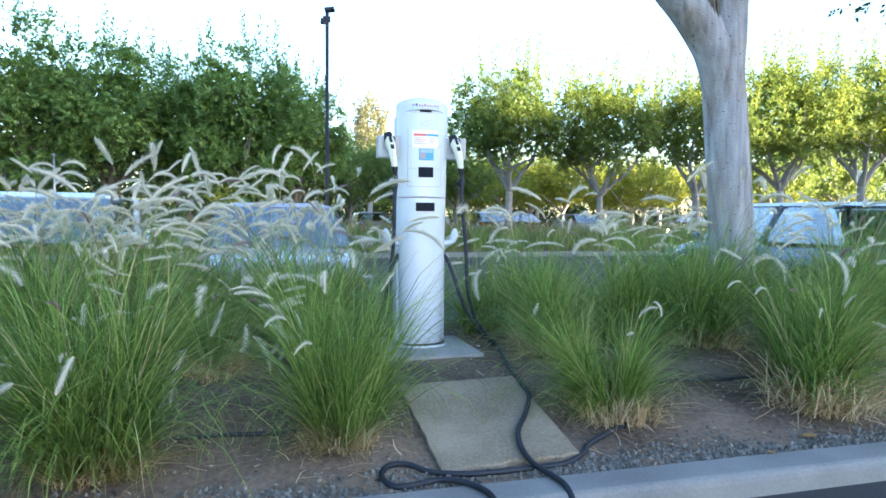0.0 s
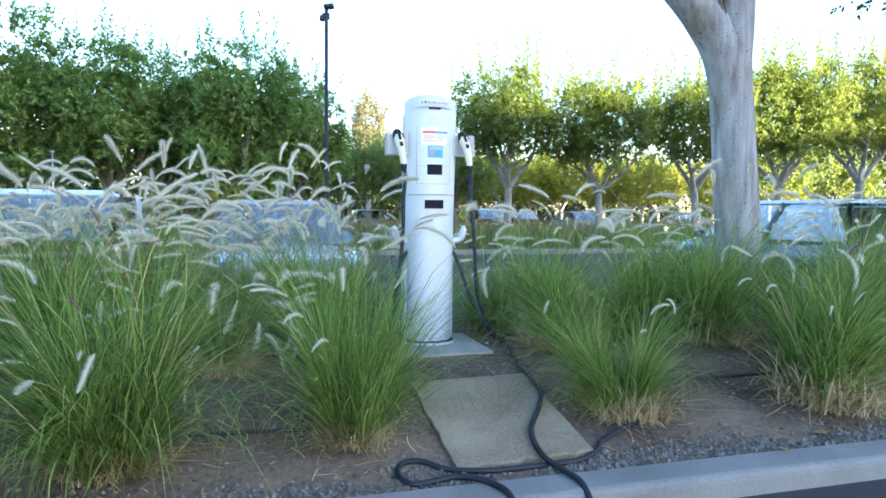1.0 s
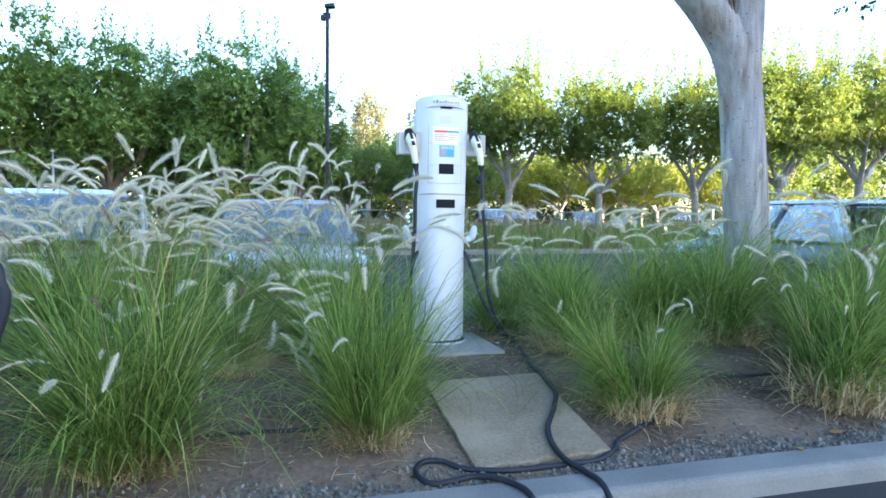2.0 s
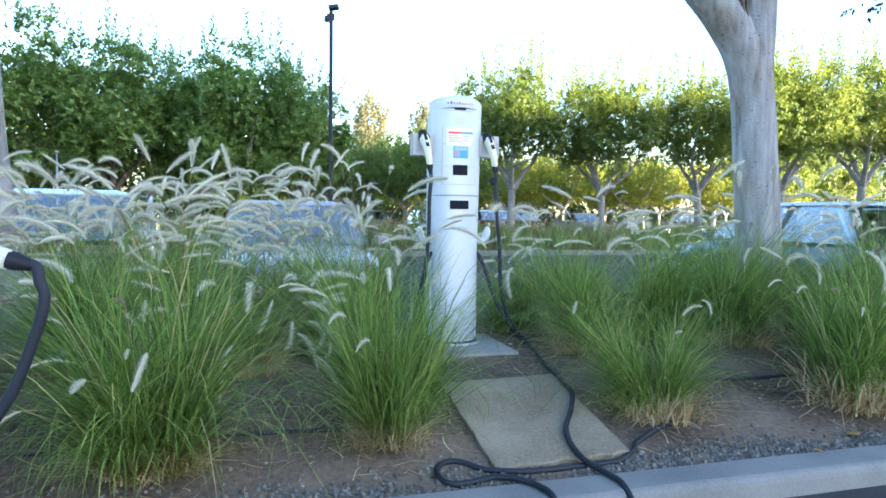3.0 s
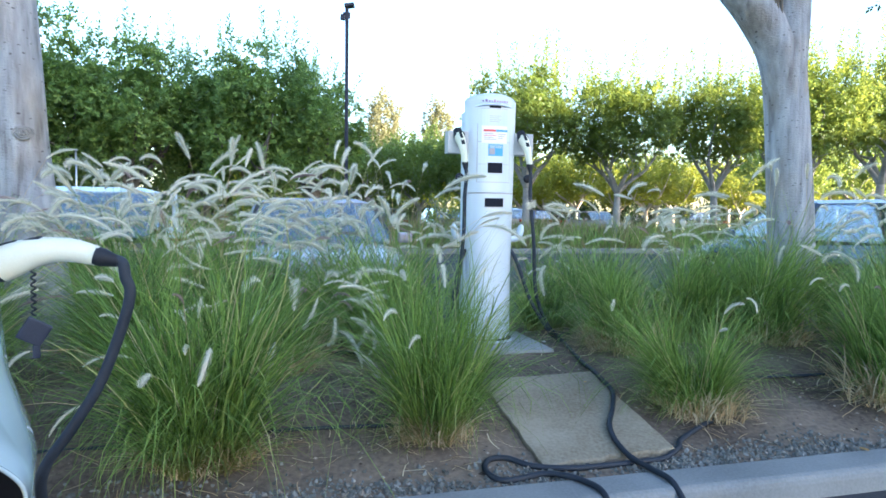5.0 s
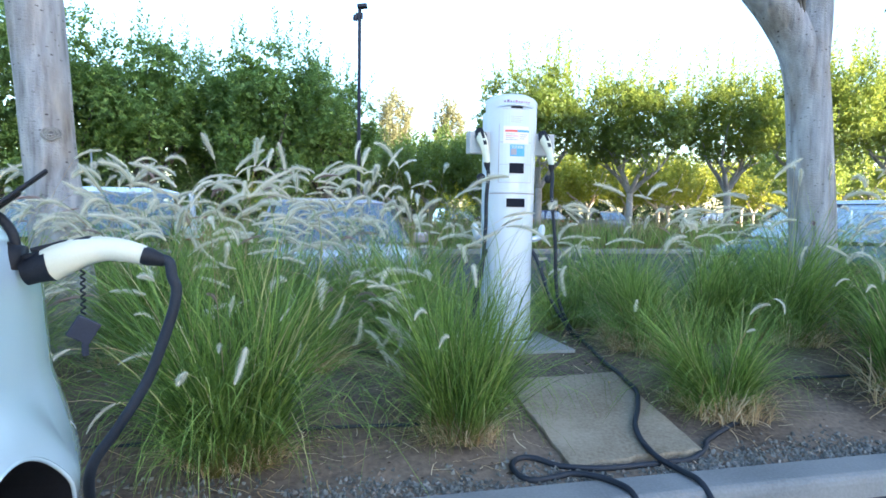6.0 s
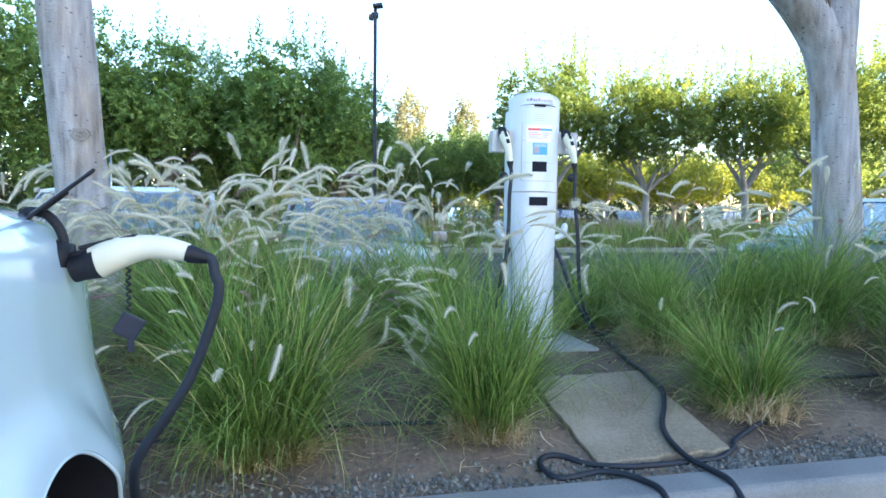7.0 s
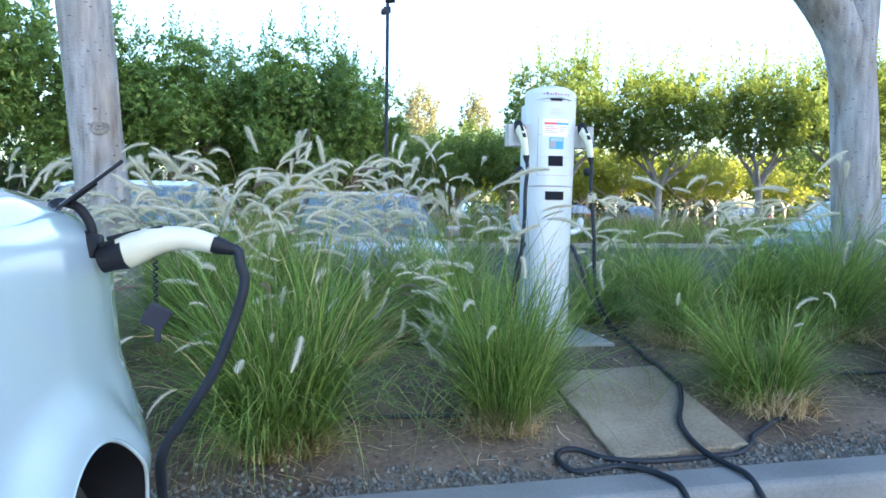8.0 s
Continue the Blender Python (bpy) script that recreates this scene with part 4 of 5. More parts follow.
def leaf_quad(verts, faces, c, d, n, L, w):
    """One folded leaf of four points."""
    s = d.cross(n).normalized()
    m = len(verts)
    verts += [c, c + d * L * 0.5 + s * w - n * w * 0.2, c + d * L, c + d * L * 0.5 - s * w - n * w * 0.2]
    faces.append((m, m + 1, m + 2, m + 3))


def crown_data(rng, shoots, centre, size, leaf, per, shoot_len, upward=0.6, hollow=0.45, spires=0):
    """A crown of many short leafy shoots within an uneven envelope."""
    verts, faces = [], []
    cx, cy, cz = centre
    sx, sy, sz = size
    ph = rng.uniform(0, 99)
    for i in range(shoots + spires):
        while True:
            d = Vector((rng.gauss(0, 1), rng.gauss(0, 1), rng.gauss(0, 1))).normalized()
            k = rng.uniform(hollow, 1.0) ** 0.6
            lump = 0.78 + 0.52 * noise.noise((d.x * 1.9 + ph, d.y * 1.9, d.z * 1.9)) + 0.24 * noise.noise((d.x * 5 + ph, d.y * 5, d.z * 5))
            q = Vector((d.x * sx, d.y * sy, d.z * sz)) * k * lump
            if q.z > -sz * 0.72 and noise.noise((q.x * 0.9 + ph, q.y * 0.9, q.z * 0.9)) > -0.42:
                break
        L = shoot_len * rng.uniform(0.6, 1.3)
        up = (d * (1 - upward) + Vector((0, 0, 1)) * upward + Vector((rng.gauss(0, 0.25), rng.gauss(0, 0.25), 0))).normalized()
        if i >= shoots:
            a = rng.uniform(0, 6.28)
            rr = math.sqrt(rng.random()) * 0.92
            q = Vector((sx * rr * math.cos(a), sy * rr * math.sin(a), sz * 0.78 * math.sqrt(1 - rr * rr * 0.85)))
            up = Vector((rng.gauss(0, 0.08), rng.gauss(0, 0.08), 1)).normalized()
            L = rng.uniform(0.5, 1.5) * max(1.0, leaf * 3)
        p = Vector(centre) + q
        m = per if i < shoots else per * 2
        for j in range(m):
            t = ((j + rng.random()) / m) ** 0.65
            c = p + up * L * t
            a = up.orthogonal().normalized()
            a.rotate(Matrix.Rotation(j * 2.4 + rng.uniform(-0.5, 0.5), 3, up))
            dd = (a * 0.85 + up * (rng.uniform(0.0, 0.5) + 0.9 * t) + Vector((0, 0, rng.uniform(-0.3, 0.1)))).normalized()
            n = (up + Vector((rng.gauss(0, 0.5), rng.gauss(0, 0.5), rng.gauss(0, 0.5)))).normalized()
            ll = leaf * rng.uniform(0.7, 1.25) * (1 - 0.35 * t) * (1.0 if i < shoots else 0.72)
            leaf_quad(verts, faces, c, dd, n, ll, ll * 0.27)
    return verts, faces


def limb_data(rng, trunk_h, radius, spread, top, limbs, seed):
    """A trunk that divides into rising limbs, each with a few branches."""
    verts, faces = [], []
    lean = Vector((rng.gauss(0, 0.06), rng.gauss(0, 0.06), 0))
    pts = [Vector((0, 0, -0.1)), Vector((0, 0, 0.15)), lean * 0.5 + Vector((0, 0, trunk_h * 0.5)), lean + Vector((0, 0, trunk_h))]
    add_data(verts, faces, rough_tube(spline(pts, 4), [radius * (1.35 - 0.12 * min(i, 3) - 0.02 * i) for i in range(13)], 10, seed))
    for i in range(limbs):
        a = 6.28 * i / limbs + rng.uniform(-0.4, 0.4)
        end = Vector((math.cos(a) * spread * rng.uniform(0.55, 1.0), math.sin(a) * spread * rng.uniform(0.55, 1.0), top * rng.uniform(0.75, 1.0)))
        start = lean + Vector((0, 0, trunk_h - 0.12))
        mid = start.lerp(end, 0.45) + Vector((math.cos(a), math.sin(a), 0)) * 0.15 * spread + Vector((rng.gauss(0, 0.1), rng.gauss(0, 0.1), 0))
        line = spline([start, start.lerp(mid, 0.5) + Vector((0, 0, 0.05)), mid, end], 4)
        add_data(verts, faces, rough_tube(line, [radius * 0.66 * (1 - 0.8 * k / (len(line) - 1)) for k in range(len(line))], 7, seed + i))
        for b in range(3):
            s = line[4 + 2 * b]
            e = s + Vector((rng.gauss(0, 1), rng.gauss(0, 1), rng.uniform(0.5, 1.4))).normalized() * spread * rng.uniform(0.4, 0.7)
            l2 = spline([s, s.lerp(e, 0.5) + Vector((rng.gauss(0, 0.08), rng.gauss(0, 0.08), 0.05)), e], 3)
            add_data(verts, faces, rough_tube(l2, [radius * 0.30 * (1 - 0.85 * k / (len(l2) - 1)) for k in range(len(l2))], 5, seed))
    return verts, faces


def tree(label, m, trunk_h, radius, crown_c, crown_s, shoots, leaf, per, shoot_len, leaf_mat, bark, seed, limbs=5, spires=0, group="", hollow=0.45):
    rng = random.Random(seed)
    top = thing("tree", m, label, "tree", group)
    v, f = limb_data(rng, trunk_h, radius, crown_s[0] * 0.75, crown_c[2] + crown_s[2] * 0.4, limbs, seed)
    link_mesh("trunk", mesh_of("trunk", v, f, bark, True), top)
    v, f = crown_data(rng, shoots, crown_c, crown_s, leaf, per, shoot_len, 0.55, hollow, spires)
    link_mesh("crown", mesh_of("crown", v, f, leaf_mat), top)
    return top


def wander(rng, spread):
    return Vector((rng.gauss(0, spread), rng.gauss(0, spread), rng.gauss(0, spread)))


def tufted_crown(rng, centre, size, clumps, tufts, leaf, fill, floor=-0.6):
    """Leafy clumps about an uneven crown, each set with rosettes of leaves, round a dense dark heart."""
    verts, faces = [], []
    c0 = Vector(centre)
    up = Vector((0, 0, 1))
    for i in range(clumps):
        while True:
            d = wander(rng, 1).normalized()
            if d.z > floor:
                break
        k = rng.uniform(0.5, 1.0) + 0.22 * max(0.0, rng.gauss(0, 1)) * max(0.0, d.z)
        c = c0 + Vector((d.x * size[0], d.y * size[1], d.z * size[2])) * k
        r = rng.uniform(0.34, 0.78)
        for j in range(tufts):
            e = (wander(rng, 1) + d * 0.5 + up * 0.35).normalized()
            p = c + Vector((e.x, e.y, e.z * 1.15)) * r * rng.uniform(0.25, 1.0) ** 0.5 * rng.uniform(0.85, 1.25)
            a = (e * 0.6 + up * 0.65 + wander(rng, 0.22)).normalized()
            q = a.orthogonal().normalized()
            n = rng.randint(6, 9)
            for b in range(n):
                w = q.copy()
                w.rotate(Matrix.Rotation(6.283 * b / n + rng.uniform(-0.4, 0.4), 3, a))
                dd = (w + a * rng.uniform(0.15, 1.1)).normalized()
                nn = (a - dd * a.dot(dd) + wander(rng, 0.15)).normalized()
                L = leaf * rng.uniform(0.7, 1.25)
                leaf_quad(verts, faces, p + a * rng.uniform(-0.3, 0.5) * leaf, dd, nn, L, L * 0.20)
    for i in range(fill):
        d = wander(rng, 1).normalized()
        k = rng.random() ** 0.45 * 0.92
        if d.z * k < floor:
            continue
        p = c0 + Vector((d.x * size[0], d.y * size[1], d.z * size[2])) * k
        L = leaf * rng.uniform(1.0, 1.6)
        leaf_quad(verts, faces, p, wander(rng, 1).normalized(), wander(rng, 1).normalized(), L, L * 0.32)
    return verts, faces


def shoot_data(rng, centre, size, shoots, length, leaf, per):
    """Upright young shoots that stand out of a crown's top and sides, leafy all along."""
    verts, faces = [], []
    c0 = Vector(centre)
    for i in range(shoots):
        a, rr = rng.uniform(0, 6.283), math.sqrt(rng.random())
        z = math.sqrt(max(0.0, 1 - rr * rr)) if rng.random() < 0.75 else rng.uniform(-0.1, 0.5)
        p = c0 + Vector((size[0] * rr * math.cos(a), size[1] * rr * math.sin(a), size[2] * z)) * 1.12 + Vector((0, 0, 0.1))
        L = length * (0.35 + 0.95 * rng.random() ** 1.5)
        up = Vector((math.cos(a) * rr * 0.22 + rng.gauss(0, 0.10), math.sin(a) * rr * 0.22 + rng.gauss(0, 0.10), 1)).normalized()
        add_data(verts, faces, tube_data([p, p + up * L * 0.5, p + up * L], [0.010, 0.007, 0.004], 3, False))
        m = int(per * (0.5 + L / length))
        for j in range(m):
            t = (j + rng.random()) / m
            w = up.orthogonal().normalized()
            w.rotate(Matrix.Rotation(j * 2.4 + rng.uniform(-0.5, 0.5), 3, up))
            dd = (w * (1.0 - 0.35 * t) + up * rng.uniform(0.1, 0.8)).normalized()
            nn = (up - dd * up.dot(dd) + wander(rng, 0.2)).normalized()
            ll = leaf * rng.uniform(0.75, 1.2) * (1.15 - 0.45 * t)
            leaf_quad(verts, faces, p + up * L * t, dd, nn, ll, ll * 0.21)
    return verts, faces


def row_tree(label, m, trunk_h, radius, centre, size, clumps, tufts, leaf, fill, shoots, shoot_len, leaf_mat, young_mat, bark, seed, limbs, floor=-0.6):
    """A tree of the far row: trunk and limbs, a tufted crown, and upright young shoots."""
    rng = random.Random(seed)
    top = thing("tree", m, label, "tree", ROW)
    v, f = limb_data(rng, trunk_h, radius, size[0] * 0.85, centre[2] + size[2] * 0.5, limbs, seed)
    link_mesh("trunk", mesh_of("trunk", v, f, bark, True), top)
    v, f = tufted_crown(rng, centre, size, clumps, tufts, leaf, fill, floor)
    link_mesh("crown", mesh_of("crown", v, f, leaf_mat), top)
    v, f = shoot_data(rng, centre, size, shoots, shoot_len, leaf * 1.35, 21)
    link_mesh("young_growth", mesh_of("young_growth", v, f, young_mat), top, "pale upright young shoots")["kind"] = "stuff"
    return top


def spot(x, y, z=LOT, turn=0, s=1.0, sz=None):
    return Matrix.Translation((x, y, z)) @ Matrix.Rotation(radians(turn), 4, "Z") @ Matrix.Diagonal((s, s, sz or s, 1))


# the far row: bushy trees with bright upright shoots
ROW = "trees along the far strip"
right_a = row_tree("bushy green tree with pale trunk and bright upright shoots", spot(3.62, 24.6), 2.3, 0.17, (0, 0, 4.55), (2.0, 1.8, 1.45), 58, 48, 0.145, 900, 80, 1.45, M_LEAF, M_LEAF_YOUNG, M_BARK, 21, 4, -0.8)
right_b = row_tree("bushy green tree with forked grey trunk and bright upright shoots", spot(7.15, 25.0), 2.2, 0.16, (0, 0, 4.45), (2.1, 1.8, 1.40), 58, 48, 0.145, 900, 80, 1.40, M_LEAF, M_LEAF_YOUNG, M_BARK, 22, 5, -0.8)
left_a = row_tree("dense dark green tree with foliage down to the ground", spot(-6.1, 23.8, LOT, 0, 0.99), 1.9, 0.20, (0, 0, 3.95), (2.1, 1.9, 2.65), 64, 52, 0.165, 2600, 62, 1.35, M_LEAF_BROAD, M_LEAF_FRESH, M_BARK_DARK, 23, 5, -0.85)
left_b = row_tree("broad dark green tree with dark forked trunk", spot(-10.2, 23.5), 2.0, 0.20, (0, 0, 4.25), (2.2, 1.9, 2.25), 62, 52, 0.165, 2400, 62, 1.3, M_LEAF_BROAD, M_LEAF_FRESH, M_BARK_DARK, 24, 5, -0.75)


def again(ob, x, y, turn, s=1.0, z=LOT):
    c = copy_thing(ob, Matrix.Translation((x, y, z)) @ Matrix.Rotation(radians(turn), 4, "Z"))
    c.scale = (s, s, s)
    return c


again(right_a, 11.25, 25.6, 130, 1.0)
again(right_b, 15.1, 26.5, 70, 1.16)
again(right_a, 19.2, 27.6, 250, 1.22)
again(right_b, 23.0, 28.8, 200, 1.1)
again(left_b, -4.25, 24.3, 100, 0.88)
again(left_a, -8.2, 25.4, 160, 0.90)
again(left_a, -12.9, 22.9, 220, 1.02)
again(left_b, -15.9, 21.0, 310, 1.26)
again(left_a, -20.0, 22.0, 40, 1.35)

behind = tree("bushy green tree standing behind the far row", spot(0.6, 36.0), 1.8, 0.14, (0, 0, 3.5), (3.0, 2.7, 2.0), 800, 0.25, 8, 0.5, M_LEAF, M_BARK, 27, 4, 20, "bushy trees behind the row", 0.5)
for i, (x, y, t, s) in enumerate([(-2.6, 30.0, 20, 0.80), (-0.3, 31.5, 140, 0.88), (2.2, 31.0, 250, 0.9), (-5.0, 31.0, 100, 0.9), (20.6, 37.0, 40, 1.1), (26.0, 39.0, 150, 1.1)]):
    again(behind, x, y, t, s)

# a second, lower row of sunlit trees behind, and a belt of dark trees that closes the view
gold = tree("small pale-trunked tree with golden sunlit leaves", spot(4.0, 44.0), 1.5, 0.14, (0, 0, 2.9), (2.4, 2.4, 1.7), 520, 0.28, 8, 0.5, M_LEAF_GOLD, M_BARK_PALE, 31, 4, 10, "small sunlit trees")
for i, (x, y, t, s) in enumerate([(6.0, 40.0, 20, 1.05), (9.6, 41.0, 80, 1.1), (14.2, 41.5, 200, 1.1), (8.5, 46, 60, 1.05), (13.5, 45, 130, 1.0), (18.5, 48, 200, 1.1), (23.5, 48, 20, 1.0), (28.5, 50, 80, 1.15), (0.0, 47, 250, 1.0), (2, 55, 30, 1.3), (6.5, 53, 300, 1.25), (16, 54, 30, 1.3), (26, 55, 10, 1.3), (36, 56, 10, 1.4), (11, 56, 30, 1.3), (21, 58, 160, 1.3), (31, 60, 250, 1.4), (-10, 52, 90, 1.0)]):
    again(gold, x, y, t, s)
dark = tree("tall dark green tree in the distance", spot(-4.0, 70.0), 2.0, 0.3, (0, 0, 4.6), (5.0, 4.0, 4.8), 620, 0.66, 6, 1.0, M_LEAF_DARK, M_BARK_DARK, 41, 4, 10, "distant dark trees", 0.6)
for i in range(22):
    again(dark, -60 + 6.6 * i + (i % 3), 70 + 4 * (i % 2) - 0.1 * i, 77 * i, 0.70 + 0.10 * ((i * 7) % 3), LOT - 1.7)
for i in range(4):
    again(dark, -25 + 5.4 * i, 29.5 + (i % 2), 61 * i, 0.60)
tall = tree("tall pale eucalyptus standing behind the row", spot(-2.46, 44.0, LOT, 0, 1.0), 3.0, 0.2, (0, 0, 6.4), (1.2, 1.2, 3.0), 620, 0.24, 9, 0.5, M_LEAF_PALE, M_BARK_PALE, 51, 4, 6)
again(tall, 1.1, 44.5, 120, 0.95)

# out-of-view trees added further along the bed so that their crowns shade it; only the twig shows
shade = tree("unseen broad-crowned tree added to shade the planting bed", spot(*P(6.9, 2.2)[:2], 0.2), 2.6, 0.2, (0, 0, 6.0), (3.6, 3.4, 2.6), 1200, 0.30, 9, 0.7, M_LEAF, M_BARK, 61, 6, 0, "trees in the planting bed", 0.3)
v, f = crown_data(random.Random(8), 16, (0, 0, 0), (0.55, 0.3, 0.10), 0.11, 8, 0.28, 0.1, 0.1, 0)
add_data(v, f, tube_data([(-0.5, 0, -0.02), (0, 0, 0.05), (0.5, 0.0, 0.3), (0.9, 0, 1.2)], [0.006, 0.010, 0.014, 0.02], 6))
twig = link_mesh("hanging_twig", mesh_of("hanging_twig", v, f, M_LEAF_DARK), shade)
bpy.context.view_layer.update()
twig.matrix_parent_inverse = shade.matrix_world.inverted()
twig.matrix_basis = Matrix.Translation((6.15, 8.8, 4.10))
again(shade, *P(11.8, 2.2)[:2], 70, 1.1, 0.0)
again(shade, *P(-8.0, 2.2)[:2], 200, 1.0, 0.1)


# ---- an unseen plain building, added across the lane behind the camera to keep the low sun off the bed ----
def building():
    s = Vector((math.cos(radians(SUN_AZ)), math.sin(radians(SUN_AZ)), 0))
    m = Matrix.Translation(Vector((0, 4, 0)) + s * 60) @ Matrix.Rotation(radians(SUN_AZ + 90), 4, "Z")
    top = thing("building", m, "unseen plain pale block added across the lane to stop the low sun", "building", "", "structure")
    # wall heights are set by how far up the trees their shade should reach
    for name, cx, w, hh in (("wall", -1.0, 36.0, 21.5), ("shade_wing", 20.0, 6.0, 15.1), ("low_shade_wing", 28.0, 10.0, 13.4)):
        bm = bmesh.new()
        box(bm, cx, -5, hh / 2, w, 10, hh, 0.05)
        part(name, bm, M_KERB, top)
        bm = bmesh.new()
        box(bm, cx, -5, hh + 0.1, w + 0.4, 10.4, 0.2, 0.05)
        part("roof", bm, M_PAD, top)
        for k in range(int(hh // 3.5)):
            for i in range(int(w // 4)):
                bm = bmesh.new()
                box(bm, cx - w / 2 + 2.0 + 4.0 * i, 0.01, 2.0 + 3.5 * k, 2.6, 0.06, 1.7, 0.01)
                part("window", bm, M_SCREEN, top, "dark window pane of the added block")



building()


# ---- the two trunks in the bed ----
def near_tree(x, y, z0, pts, radii, fork, seed, crown_at):
    top = thing("tree", Matrix.Translation((x, y, z0)), "smooth grey-barked tree trunk rising out of the grass", "tree", "trees in the planting bed")
    line = spline(pts, 6)
    rr = [np.interp(p.z, [q[2] for q in pts], radii) for p in line]
    v, f = rough_tube(line, rr, 28, seed, 0.035)
    tr = link_mesh("trunk", mesh_of("trunk", v, f, M_TRUNK, True), top)
    for fp, fr in fork:
        l2 = spline(fp, 6)
        n = len(l2)
        v, f = rough_tube(l2, [float(np.interp(k / (n - 1), (0, 0.16, 0.6, 1), fr)) for k in range(n)], 18, seed + 3, 0.04)
        link_mesh("limb", mesh_of("limb", v, f, M_TRUNK, True), top)
    v, f = crown_data(random.Random(seed), 900, crown_at, (2.6, 2.4, 1.7), 0.24, 9, 0.6, 0.4, 0.3, 0)
    link_mesh("crown", mesh_of("crown", v, f, M_LEAF_DARK), top)
    return top


rt = near_tree(2.03, 4.6, 0.2, [(0.08, 0, -0.15), (0.07, 0, 0.1), (0.045, 0, 0.7), (0.013, 0, 1.16), (-0.018, 0, 1.55), (-0.05, 0, 1.9), (-0.035, 0, 2.2), (-0.02, 0.0, 2.5), (0.08, 0.05, 3.2), (0.2, 0.1, 4.5)], [0.205, 0.172, 0.150, 0.149, 0.144, 0.138, 0.134, 0.130, 0.115, 0.08],
          [([(-0.03, 0.01, 1.40), (-0.055, -0.005, 1.76), (-0.115, -0.02, 2.0), (-0.205, -0.02, 2.18), (-0.36, -0.02, 2.40), (-0.66, 0.0, 2.72), (-1.2, 0.1, 3.3), (-1.5, 0.2, 4.0)], (0.10, 0.136, 0.138, 0.08))], 5, (0, 0.6, 5.9))
lt = near_tree(-2.78, 3.75, 0.2, [(0.22, 0, -0.15), (0.19, 0, 0.1), (0.13, 0, 0.6), (0.10, 0, 0.96), (0.071, 0, 1.23), (0.046, 0, 1.58), (0.012, 0, 1.97), (-0.02, 0, 2.4), (-0.04, 0, 3.0), (0.0, 0, 4.2)], [0.20, 0.172, 0.150, 0.140, 0.138, 0.138, 0.137, 0.134, 0.125, 0.09],
          [([(-0.03, 0, 2.6), (0.2, 0, 3.0), (0.7, 0.1, 3.5), (1.1, 0.2, 4.2)], (0.08, 0.10, 0.08, 0.05))], 9, (0, 0.6, 5.9))
rng = random.Random(14)
for k in range(4):
    x0 = -0.15 - 0.028 * k
    line = [Vector((x0 + rng.uniform(-0.01, 0.01) - 0.03 * t, -0.128 - 0.004 * k + rng.uniform(-0.004, 0.004) + 0.012 * t, 2.20 + 0.05 * k + 0.42 * t)) for t in (0, 0.25, 0.5, 0.75, 1)]
    v, f = rough_tube(spline(line, 4), [0.004 + 0.013 * math.sin(math.pi * i / 16) for i in range(17)], 7, k, 0.25)
    link_mesh("bark_fold", mesh_of("bark_fold", v, f, M_BARK_DARK, True), rt, "dark fold of bark in the fork")
bm = bmesh.new()
rng = random.Random(12)
for rr, thick in ((0.040, 0.006), (0.027, 0.006), (0.013, 0.009)):
    ring = []
    for i in range(14):
        a = 6.283 * i / 14
        k = rr * rng.uniform(0.86, 1.14)
        x = 0.146 + math.cos(a) * k
        ring.append(Vector((x, -math.sqrt(max(0.002, 0.139 ** 2 - (x - 0.078) ** 2)) - 0.001, 1.275 + math.sin(a) * k * 0.85)))
    v, f = tube_data(ring + ring[:1], [thick * rng.uniform(0.7, 1.2) for i in range(15)], 6, False)
    vs_ = [bm.verts.new(q) for q in v]
    for q in f:
        bm.faces.new([vs_[i] for i in q])
part("knot", bm, M_BARK, lt, "dark healed branch knot in the bark", True)


# ---- lamp post ----
def lamp_post(x, y):
    top = thing("lamp_post", Matrix.Translation((x, y, LOT)), "dark blue-black square lamp post with flat heads", "lamp post")
    bm = bmesh.new()
    box(bm, 0, 0, 3.82, 0.105, 0.105, 7.64, 0.01)
    part("pole", bm, M_POST, top)
    bm = bmesh.new()
    box(bm, 0, 0, 0.25, 0.5, 0.5, 0.7, 0.03)
    part("footing", bm, M_KERB, top, "round-edged concrete footing")
    bm = bmesh.new()
    box(bm, 0, 0, 0, 0.31, 0.30, 0.11, 0.02, Matrix.Translation((0.08, 0, 7.72)) @ Matrix.Rotation(radians(-8), 4, "Y"))
    part("lamp_head", bm, M_POST, top)
    bm = bmesh.new()
    box(bm, 0, 0, 0, 0.14, 0.17, 0.17, 0.02, Matrix.Translation((-0.13, 0, 7.36)) @ Matrix.Rotation(radians(8), 4, "Y"))
    box(bm, -0.09, 0, 7.48, 0.08, 0.06, 0.08, 0.01)
    part("floodlight", bm, M_POST, top)
    bm = bmesh.new()
    box(bm, 0.06, 0, 7.42, 0.09, 0.05, 0.20, 0.01)
    part("bracket", bm, M_POST, top)
    return top


lamp_post(-2.69, 21.5)


# ---- cars ----
def interp(x, xs, ys):
    return float(np.interp(x, xs, ys))


def wheel(parent, x, y, z, r, w, sgn):
    v, f = tube_data([(x - w / 2, y, z), (x - w / 2 + 0.02, y, z), (x + w / 2 - 0.02, y, z), (x + w / 2, y, z)], [r * 0.93, r, r, r * 0.93], 28)
    me = mesh_of("tyre", v, f, M_TYRE, True)
    me.set_sharp_from_angle(angle=radians(35))
    wh = link_mesh("wheel", me, parent, "black tyre on a silver rim")
    v, f = tube_data([(x + sgn * (w / 2 - 0.02), y, z), (x + sgn * (w / 2 + 0.004), y, z)], [r * 0.64, r * 0.60], 24)
    link_mesh("rim", mesh_of("rim", v, f, M_RIM, False), wh, "silver rim")


